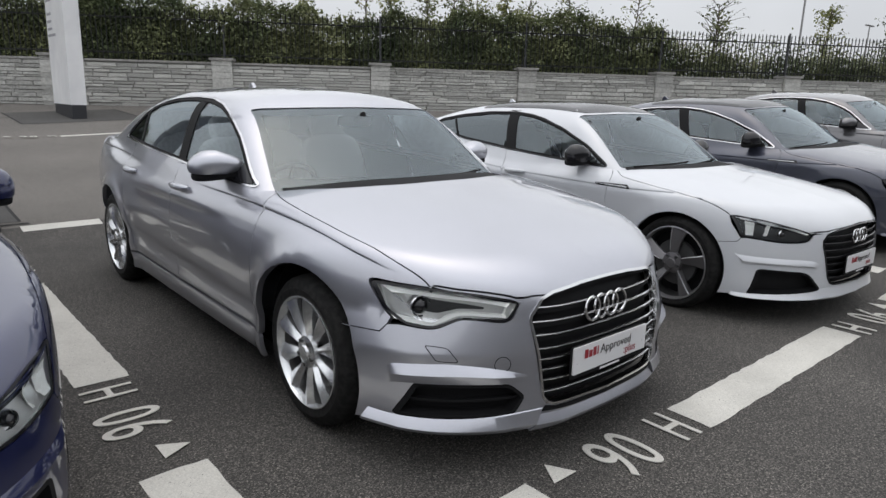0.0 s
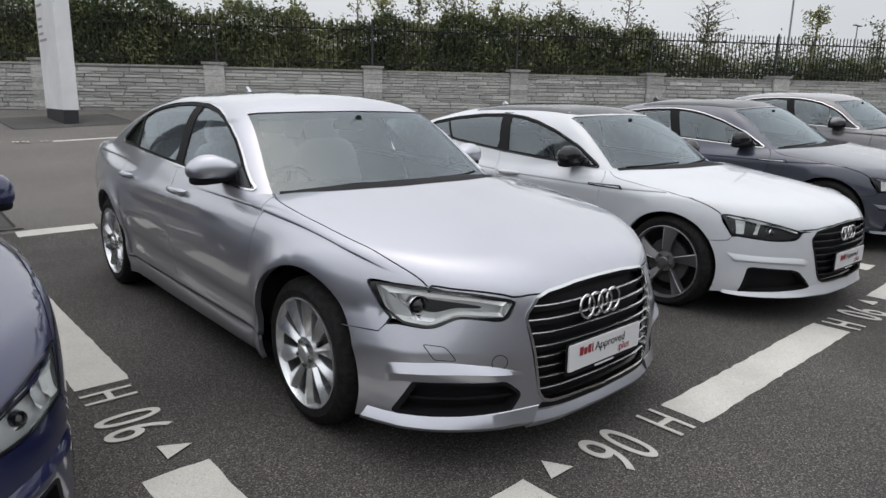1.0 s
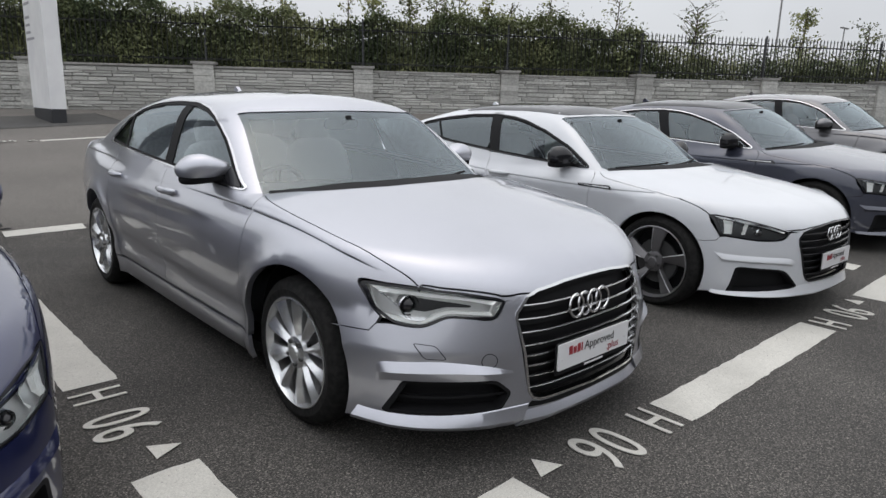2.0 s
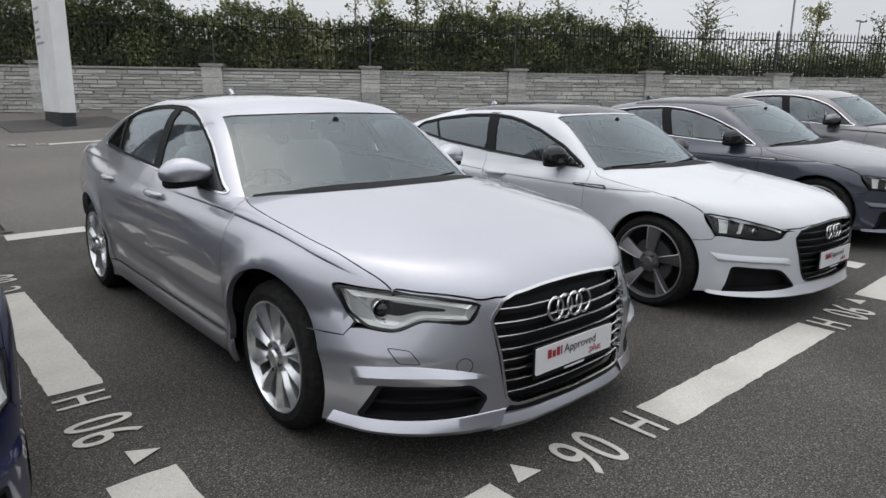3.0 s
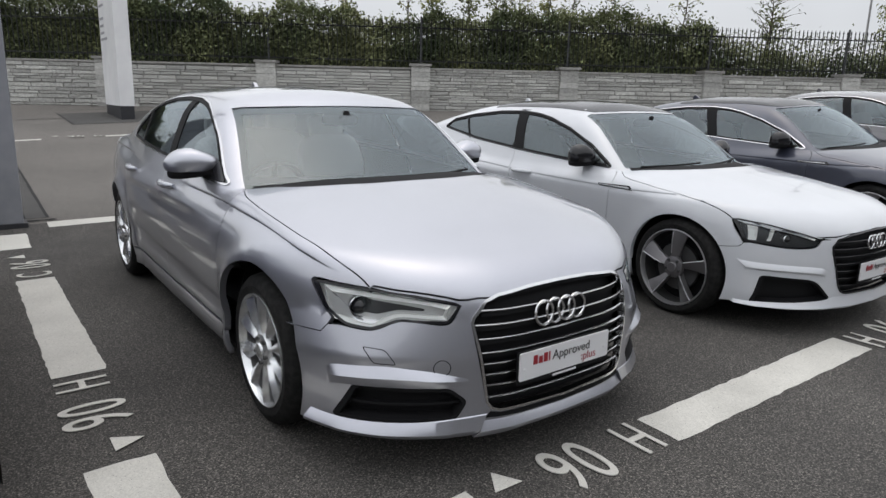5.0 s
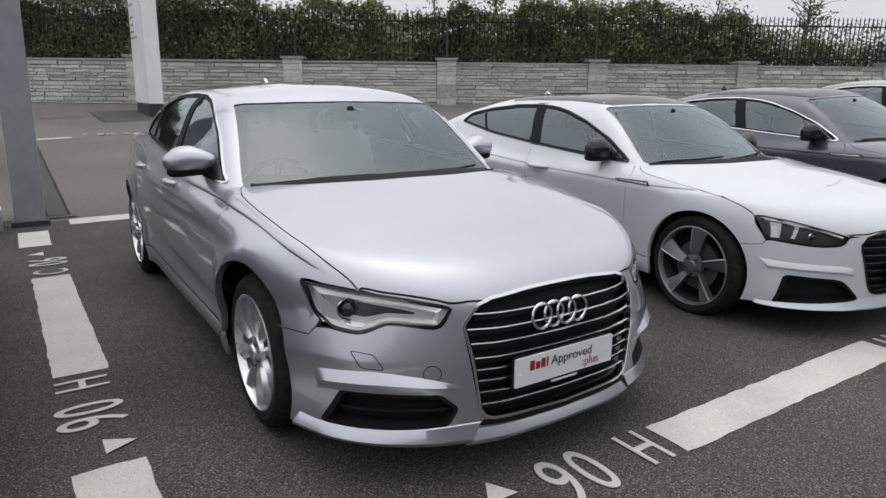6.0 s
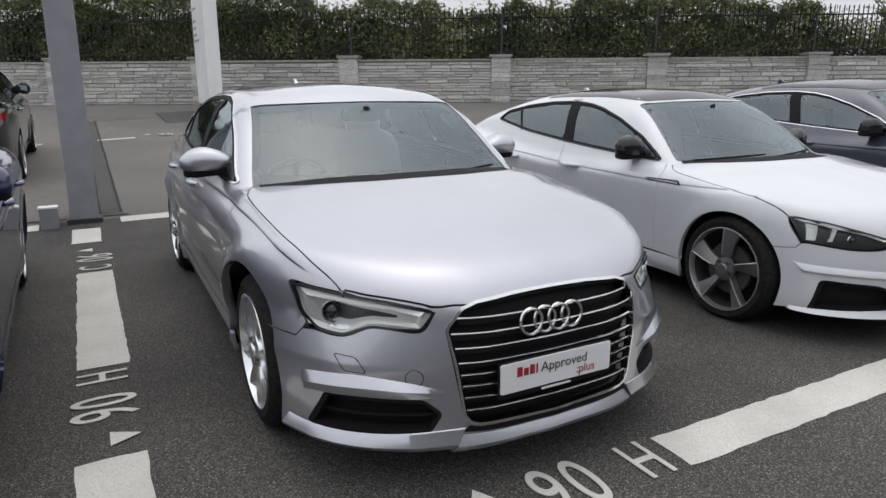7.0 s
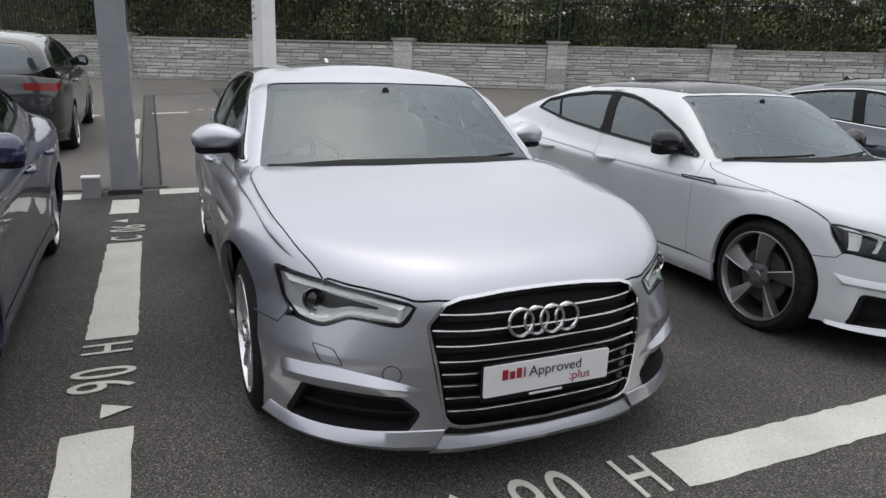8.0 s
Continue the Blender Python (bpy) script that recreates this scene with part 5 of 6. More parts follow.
        for (lx, lz, lr) in D["lamp_bulbs"]:
            c = on(front, [(lx, lz)])[0] * ((-1 if mir else 1), 1, 1)
            turn = pose(c[0], c[1] + 0.038, c[2], 0, 0, -90 + (14 if not mir else -14))
            bm = bmesh.new()
            lathe(bm, [(lr * 1.22, 0.014), (lr * 1.18, 0.022), (lr * 1.04, 0.016), (lr, -0.03)], 28, turn)
            part("bezel", bm, M_REFLECTOR, unit)
            bm = bmesh.new()
            lathe(bm, [(lr * 0.96, 0.002), (lr * 0.8, 0.02), (lr * 0.45, 0.032), (0.001, 0.036)], 28, turn)
            part("projector", bm, M_GLOSSBLACK, unit)
        for cover in D.get("covers", ()):
            cv = rounded(cover, 0.012)
            sheet("cover_gap", form, front, cv, [grown(cv, -0.0028)], 0.02, M_BLACK, car, off=0.0008, thick=0.0, mirror=mir)
        v2 = rounded(D["vent"], 0.02)
        duct = sheet("air_intake", form, front, v2, [], 0.05, M_BLACK, car, off=-0.06, thick=0.0, mirror=mir)
        sheet("intake_rim", form, front, grown(v2, 0.003), [grown(v2, -0.010)], 0.04, M_BLACK, duct, off=0.001, thick=0.06, mirror=mir)
        for strip in D["vent_bars"]:
            sheet("intake_bar", form, front, strip, [], 0.05, M_BLACK, duct, off=-0.02, thick=0.02, mirror=mir)
        for up, lo, rows, *ends in D["ridges"]:
            ridge("bumper_blade", form, front, up, lo, rows, paint, car, mir, *ends)
        # door mirror
        mx, my, mz = D["mirror"]
        sg = -1 if mir else 1
        stalk = new("door_mirror")
        stalk.parent, stalk.matrix_local = car, pose(sg * mx, my, mz)
        bm = bmesh.new()
        ms = D.get("mirror_size", 1.0)
        blob(bm, 0.142 * ms, 0.088, 0.074 * D.get("mirror_tall", 1.0), pose(sg * 0.085, 0, 0.018, 0, sg * 4, sg * 14), 0.82, 28, 16)
        for v in bm.verts:
            t = (v.co.x * sg - 0.085) / 0.138
            v.co.z = 0.018 + (v.co.z - 0.018) * float(np.interp(t, (-1.0, -0.3, 0.1, 0.6, 1.0), (0.42, 0.80, 1.04, 1.06, 0.80)))
            if v.co.y > 0.03:
                v.co.y = 0.03 + (v.co.y - 0.03) * 0.3
            if v.co.z < -0.022:
                v.co.z = -0.022
        part("mirror_cap", bm, mats["mirror"], stalk)
        bm = bmesh.new()
        blob(bm, 0.130 * ms, 0.068, 0.03, pose(sg * 0.08, 0, -0.026, 0, sg * 5, sg * 14), 0.6)
        tube(bm, [(-sg * 0.06, 0.015, -0.03), (-sg * 0.02, 0.01, -0.03), (sg * 0.05, 0, -0.028)], [0.028, 0.022, 0.022], 8)
        part("mirror_base", bm, M_BLACK, stalk)
        bm = bmesh.new()
        prism(bm, rounded([(-0.09 * ms, -0.05), (0.1 * ms, -0.05), (0.1 * ms, 0.05), (-0.09 * ms, 0.05)], 0.03), pose(sg * 0.09, 0.052, 0.018, 90, 0, sg * 14), 0.004)
        part("mirror_glass", bm, M_MIRROR, stalk)
        # sill of the bumper and wiper
    for x0, x1 in ((0.62, -0.02), (-0.02, -0.62)):
        w = over(scr, [(x0 + (x1 - x0) * t, D["wiper_z"] + 0.02 * (1 - t)) for t in np.linspace(0, 1, 9)])
        w[:, 1] -= 0.012
        w[:, 2] += 0.006
        bm = bmesh.new()
        tube(bm, w, 0.007, 6)
        part("wiper", bm, M_BLACK, car)
    # cowl
    cw = [(x, D["hood_back"][0][1] - 0.03 + 0.42 * x * x) for x in np.linspace(0.72, 0, 12)]
    cw += [(x, D["hood_back"][0][1] + 0.16 + 0.40 * x * x) for x in np.linspace(0, 0.70, 12)]
    sheet("cowl", form, top, both(np.array(cw[:12])[::-1].tolist() + np.array(cw[12:])[::-1].tolist()), [], 0.08, M_BLACK, car, off=-0.012, thick=0)
    if D.get("dark_roof"):
        ra, rb = D["dark_roof"]
        sheet("roof_panel", shell, top, rounded(both([(0, ra), (0.3, ra + 0.022), (0.50, ra + 0.07), (0.545, ra + 0.16), (0.545, rb), (0, rb)]), 0.02), [], 0.06, M_GLOSSBLACK, car, off=0.002, thick=0.004, label="gloss black roof panel")
    if D.get("side_badge"):
        for mir in (False, True):
            vz = form.c["crease"](1.3) + 0.012
            sheet("wing_vent", form, side, rounded([(1.24, vz - 0.016), (1.27, vz + 0.014), (1.56, vz + 0.006), (1.545, vz - 0.010)], 0.01), [], 0.03, M_GLOSSBLACK, car, off=0.003, thick=0.006, mirror=mir)
            sheet("wing_vent_strip", form, side, [(1.285, vz + 0.002), (1.54, vz + 0.001), (1.54, vz - 0.003), (1.285, vz - 0.003)], [], 0.03, M_CHROME, car, off=0.005, thick=0.004, mirror=mir)
    # tail lamps
    dzt, tx = D["deck_z"], D.get("tail_x", 0.84)
    for mir in (False, True):
        sheet("tail_lamp", form, tl, rounded([(0.45, dzt - 0.17), (tx - 0.04, dzt - 0.19), (tx, dzt - 0.10), (0.45, dzt - 0.085)], 0.02), [], 0.04, M_TAILRED, car, off=0.004, thick=0.01, mirror=mir)
        sheet("rear_reflector", form, tl, rounded([(0.50, 0.36), (0.74, 0.37), (0.74, 0.40), (0.50, 0.39)], 0.01), [], 0.04, M_TAILRED, car, off=0.004, thick=0.01, mirror=mir)
    sheet("rear_plate", form, tl, rounded([(-0.26, 0.62), (0.26, 0.62), (0.26, 0.73), (-0.26, 0.73)], 0.01), [], 0.06, M_PLATE, car, off=0.006, thick=0.008)
    sheet("rear_valance", form, tl, rounded([(-0.62, 0.20), (0.62, 0.20), (0.66, 0.32), (-0.66, 0.32)], 0.02), [], 0.06, M_BLACK, car, off=0.004, thick=0.008)
    # roof fin
    fyy = D["fin"]
    fz = on(top, [(0.0, fyy)])[0][2]
    bm = bmesh.new()
    prism(bm, [(-0.07, -0.004), (0.05, -0.004), (0.055, 0.02), (0.035, 0.045), (0.02, 0.048), (-0.02, 0.02)], pose(0.012, fyy, fz, 90, 0, 90) , 0.024)
    part("roof_fin", bm, mats["fin"], car)
    # cabin
    cabin_parts(car, form, D, mats)
    for sx in (1, -1):
        for y in (fy, ry):
            wheel(car, pose(sx * (D["half"] - D.get("wheel_in", (0.07, 0.07))[y == ry]), y, hz, 0, 0, 0 if sx > 0 else 180), hz, D["rim"], wheel_style, mats)
    return car


def plate_text(holder, y, z, lettered):
    """Lettering of the dealer plate: bars for the maker's name, the readable words lettered."""
    def words(body, x, zz, size, mat, name):
        cu = bpy.data.curves.new(name, "FONT")
        cu.body, cu.size, cu.extrude, cu.align_x = body, size, 0.0004, "LEFT"
        cu.materials.append(mat)
        ob = new(name, cu)
        ob.parent, ob.matrix_local = holder, pose(x, y, zz, 90, 0, 0)
        return ob

    def bar(x0, x1, z0, z1, mat):
        bm = bmesh.new()
        box(bm, x0, x1, y - 0.0008, y + 0.0006, z0, z1)
        part("bar", bm, mat, holder, smooth=0)
    for x0, x1, z0, z1 in ((-0.186, -0.165, 0.0, 0.036), (-0.158, -0.139, 0.0, 0.028), (-0.132, -0.113, 0.0, 0.036), (-0.105, -0.099, 0.0, 0.036)):
        bar(x0, x1, z + z0, z + z1, M_RED)
    words("Approved", -0.085, z, 0.052, M_INK, "plate_word")
    words(":plus", 0.076, z - 0.040, 0.048, M_RED, "plate_word")
    bar(-0.08, 0.05, z - 0.070, z - 0.062, M_PLATE)


def cabin_parts(car, form, D, mats):
    L = D["length"]
    z0 = 0.32
    bm = bmesh.new()
    box(bm, -0.72, 0.72, 1.45, L - 0.9, 0.24, 0.30)
    part("cabin_floor", bm, M_CABIN, car)
    bm = bmesh.new()
    box(bm, -0.70, 0.70, 1.30, 1.36, 0.3, D["cowl_z"][0] - 0.10)
    part("bulkhead", bm, M_CABIN, car)
    # dashboard
    dz = D["cowl_z"][0]
    bm = bmesh.new()
    prof = [(1.32, dz - 0.06), (1.45, dz - 0.045), (1.75, dz - 0.05), (1.9, dz - 0.08), (1.95, dz - 0.16), (1.9, dz - 0.35), (1.5, dz - 0.45)]
    rows = []
    for x in np.linspace(-0.72, 0.72, 13):
        hump = 0.035 * math.exp(-((x + 0.37) / 0.16) ** 2)
        rows.append([bm.verts.new((x, y + 0.10 * x * x, z + (hump if 1.6 < y < 1.93 else 0))) for y, z in prof])
    for a, b in zip(rows[:-1], rows[1:]):
        for k in range(len(prof) - 1):
            bm.faces.new((a[k], a[k + 1], b[k + 1], b[k]))
    bmesh.ops.recalc_face_normals(bm, faces=bm.faces)
    part("dashboard", bm, M_CABIN, car)
    # steering wheel on the driver's side
    wheel_ob = new("steering_wheel")
    wheel_ob.parent, wheel_ob.matrix_local = car, pose(-0.37, 2.02, dz - 0.12, 0, 0, 0) @ Matrix.Rotation(radians(-65), 4, "X")
    bm = bmesh.new()
    tube(bm, [(0.185 * math.cos(t), 0.185 * math.sin(t), 0) for t in np.linspace(0, 2 * math.pi, 36, endpoint=False)], 0.016, 8, True)
    part("wheel_rim", bm, M_CABIN, wheel_ob)
    bm = bmesh.new()
    blob(bm, 0.075, 0.065, 0.03, Matrix(), 0.7)
    tube(bm, [(-0.18, 0.01, 0), (0.18, 0.01, 0)], 0.014, 6)
    tube(bm, [(0, -0.18, 0), (0, 0, 0)], 0.014, 6)
    part("wheel_boss", bm, M_CABIN, wheel_ob)
    # seats
    def seat(x, y, w, fabric):
        s = new("seat")
        s.parent, s.matrix_local = car, pose(x, y, 0)
        bm = bmesh.new()
        blob(bm, w, 0.26, 0.10, pose(0, 0, 0.46, 6, 0, 0), 0.45)
        part("cushion", bm, fabric, s)
        bm = bmesh.new()
        blob(bm, w, 0.075, 0.34, pose(0, 0.34, 0.78, -16, 0, 0), 0.5)
        part("seat_back", bm, fabric, s)
        return s

    def rest(s, x):
        bm = bmesh.new()
        blob(bm, 0.13, 0.05, 0.085, pose(x, 0.46, D["rest_z"], -12, 0, 0), 0.55)
        part("headrest", bm, M_SEAT, s)
        for q in (-0.05, 0.05):
            bm = bmesh.new()
            tube(bm, [(x + q, 0.43, D["rest_z"] - 0.16), (x + q, 0.455, D["rest_z"] - 0.05)], 0.007, 6)
            part("headrest_post", bm, M_CHROME, s)
    for x in (-0.37, 0.37):
        rest(seat(x, 2.35, 0.25, M_SEAT), 0)
    b = seat(0, 3.2, 0.62, M_SEAT)
    for x in (-0.38, 0.0, 0.38):
        rest(b, x)
    # roof lining and parcel shelf
    top = Along("z", 0.5, 1)
    ya, yb = D["lining"]
    sheet("roof_lining", form, top, both([(0, ya), (0.3, ya + 0.02), (0.52, ya + 0.1), (0.52, yb), (0, yb)]), [], 0.1, M_LINING, car, off=-0.035, thick=0)
    bm = bmesh.new()
    box(bm, -0.62, 0.62, 3.62, L - 0.62, D["cowl_z"][0] - 0.06, D["cowl_z"][0] - 0.02)
    part("parcel_shelf", bm, M_CABIN, car)
    # inner mirror
    mp = lift(Form(D, True), Along("y", 2.7, -1), [(0.0, D["screen_out"][0][1] - 0.05)])[0][0]
    bm = bmesh.new()
    blob(bm, 0.115, 0.018, 0.035, pose(mp[0] , mp[1] + 0.10, mp[2] - 0.03, 10, 0, 0), 0.5)
    tube(bm, [(mp[0], mp[1] + 0.01, mp[2] + 0.01), (mp[0], mp[1] + 0.09, mp[2] - 0.02)], 0.018, 8)
    part("inner_mirror", bm, M_BLACK, car)


SALOON.update(
    step=0.03, tail_x=0.64, half=0.925, wheel_in=(0.024, 0.045), rim=0.243,
    hood_back=[(0, 1.10), (0.3, 1.115), (0.55, 1.20), (0.70, 1.34), (0.755, 1.40)],
    hood_side=[(0.755, 1.40), (0.80, 1.25), (0.806, 1.05), (0.795, 0.75), (0.775, 0.57), (0.75, 0.45), (0.70, 0.315)],
    hood_nose=[(0.70, 0.319), (0.64, 0.254), (0.58, 0.202), (0.52, 0.156), (0.47, 0.123), (0.448, 0.111), (0.40, 0.092), (0.30, 0.062), (0.15, 0.056), (0, 0.055)],
    lamp=[(0.822, 0.725), (0.70, 0.718), (0.58, 0.703), (0.47, 0.680), (0.448, 0.668), (0.495, 0.607), (0.577, 0.610), (0.637, 0.614), (0.715, 0.577), (0.775, 0.583), (0.81, 0.632)],
    lamp_low=[(0.448, 0.668), (0.495, 0.606), (0.577, 0.609), (0.637, 0.613), (0.715, 0.576), (0.79, 0.580)],
    lamp_up=[(0.70, 0.722), (0.77, 0.728), (0.824, 0.727), (0.815, 0.65), (0.80, 0.60)],
    bumper_seam=[(0.43, 0.575), (0.45, 0.545), (0.53, 0.543), (0.62, 0.541)],
    grille=[(0, 0.714), (0.15, 0.711), (0.31, 0.698), (0.362, 0.680), (0.413, 0.622), (0.420, 0.604), (0.372, 0.302), (0.352, 0.274), (0.32, 0.262), (0, 0.252)],
    slats=[0.640, 0.588, 0.538, 0.487, 0.444, 0.402, 0.359, 0.313],
    badge=(0.0455, 0.602, 0.060),
    plate_z=0.422, slot=[(0, 0.246), (0.31, 0.252), (0.355, 0.262), (0.372, 0.238), (0.2, 0.226), (0, 0.224)],
    vent=[(0.778, 0.378), (0.505, 0.369), (0.445, 0.315), (0.487, 0.246), (0.826, 0.236)],
    vent_bars=[[(0.81, 0.305), (0.46, 0.312), (0.46, 0.302), (0.81, 0.295)]],
    ridges=[([(0.838, 0.424), (0.822, 0.440), (0.75, 0.452), (0.68, 0.455), (0.56, 0.436), (0.445, 0.404)], [(0.836, 0.36), (0.80, 0.374), (0.70, 0.380), (0.60, 0.378), (0.52, 0.376), (0.43, 0.382)], [(0, 0), (0.06, 0.003), (0.50, 0.022), (0.54, 0.0215), (1, 0.008)], (0.15, 0.05)), ([(0.866, 0.238), (0.82, 0.234), (0.68, 0.238), (0.57, 0.243), (0.47, 0.252), (0.368, 0.256)], [(0.872, 0.188), (0.82, 0.184), (0.67, 0.182), (0.56, 0.181), (0.48, 0.180), (0.405, 0.180)], [(0, 0.0), (0.05, 0.004), (0.62, 0.030), (0.66, 0.030), (0.95, 0.022), (1, 0.0)], (0.9, 0.9)), ([(0.372, 0.226), (0.2, 0.220), (0, 0.218)], [(0.41, 0.168), (0.2, 0.170), (0, 0.170)], [(0, 0.0), (0.05, 0.003), (0.48, 0.026), (0.53, 0.026), (0.9, 0.022), (1, 0.0)], (1, 1))],
    lamp_strips=[([(0.806, 0.714), (0.70, 0.707), (0.58, 0.691), (0.480, 0.670)], [(0.79, 0.694), (0.70, 0.688), (0.58, 0.675), (0.495, 0.657)]), ([(0.795, 0.598), (0.72, 0.588), (0.64, 0.624), (0.56, 0.622), (0.500, 0.618)], [(0.80, 0.618), (0.72, 0.606), (0.64, 0.640), (0.56, 0.637), (0.510, 0.634)]), ([(0.480, 0.670), (0.500, 0.618)], [(0.497, 0.662), (0.516, 0.624)]), ([(0.795, 0.690), (0.745, 0.604)], [(0.785, 0.690), (0.735, 0.602)])],
    lamp_dark=[(0.745, 0.684), (0.62, 0.668), (0.560, 0.656), (0.565, 0.648), (0.64, 0.650), (0.70, 0.628), (0.75, 0.636)],
    wiper_z=0.946,
    covers=[[(0.751, 0.520), (0.692, 0.514), (0.668, 0.462), (0.732, 0.464)], [(0.532 + 0.030 * math.cos(k * 0.6283), 0.450 + 0.032 * math.sin(k * 0.6283)) for k in range(10)]],
    lamp_bulbs=[(0.722, 0.650, 0.034)],
    lamp_chrome=[(0.785, 0.606), (0.715, 0.596), (0.64, 0.634), (0.56, 0.632), (0.52, 0.632), (0.53, 0.646), (0.64, 0.652), (0.70, 0.626), (0.77, 0.632)],
    door_front=[(1.37, 0.31), (1.365, 0.5), (1.35, 0.75), (1.345, 0.92), (1.42, 0.948)],
    door_mid=[(2.44, 0.31), (2.44, 0.6), (2.43, 0.85), (2.42, 0.985)],
    door_back=[(3.27, 0.31), (3.33, 0.5), (3.39, 0.68), (3.43, 0.85), (3.43, 1.025)],
    belt=[(1.38, 0.936), (1.9, 0.962), (2.4, 0.985), (3.0, 1.014), (3.6, 1.042), (4.0, 1.05), (4.4, 1.052)],
    dlo=[(1.525, 0.955), (2.4, 1.005), (3.0, 1.030), (3.76, 1.062), (3.62, 1.155), (3.48, 1.238), (3.35, 1.288), (3.2, 1.322), (3.0, 1.347), (2.72, 1.358), (2.45, 1.352), (2.25, 1.326), (2.1, 1.29), (1.95, 1.238), (1.84, 1.18), (1.75, 1.115), (1.655, 1.04), (1.58, 0.985)],
    sail=[(1.562, 0.964), (1.635, 1.013), (1.70, 1.058), (1.73, 0.973)],
    pillar_b=[(2.36, 0.99), (2.47, 0.99), (2.62, 1.37), (2.51, 1.37)],
    pillar_c=[(3.26, 1.03), (3.30, 1.03), (3.45, 1.25), (3.41, 1.25)],
    handle_z=0.872, handle_max=3.26,
    screen_out=[(0, 1.328), (0.3, 1.324), (0.55, 1.316), (0.606, 1.308), (0.665, 1.14), (0.718, 0.985), (0.732, 0.938), (0.60, 0.935), (0, 0.935)],
    cowl_z=(0.955, 0.95, 0.93),
    rear_out=[(0, 1.325), (0.43, 1.305), (0.49, 1.28), (0.57, 1.09), (0, 1.11)],
    deck_side=[(0.72, 4.38), (0.70, 4.28), (0.64, 4.24)], deck_z=1.02,
    mirror=(0.79, 1.80, 1.022), fin=3.25, rest_z=1.16, lining=(2.0, 3.7),
)

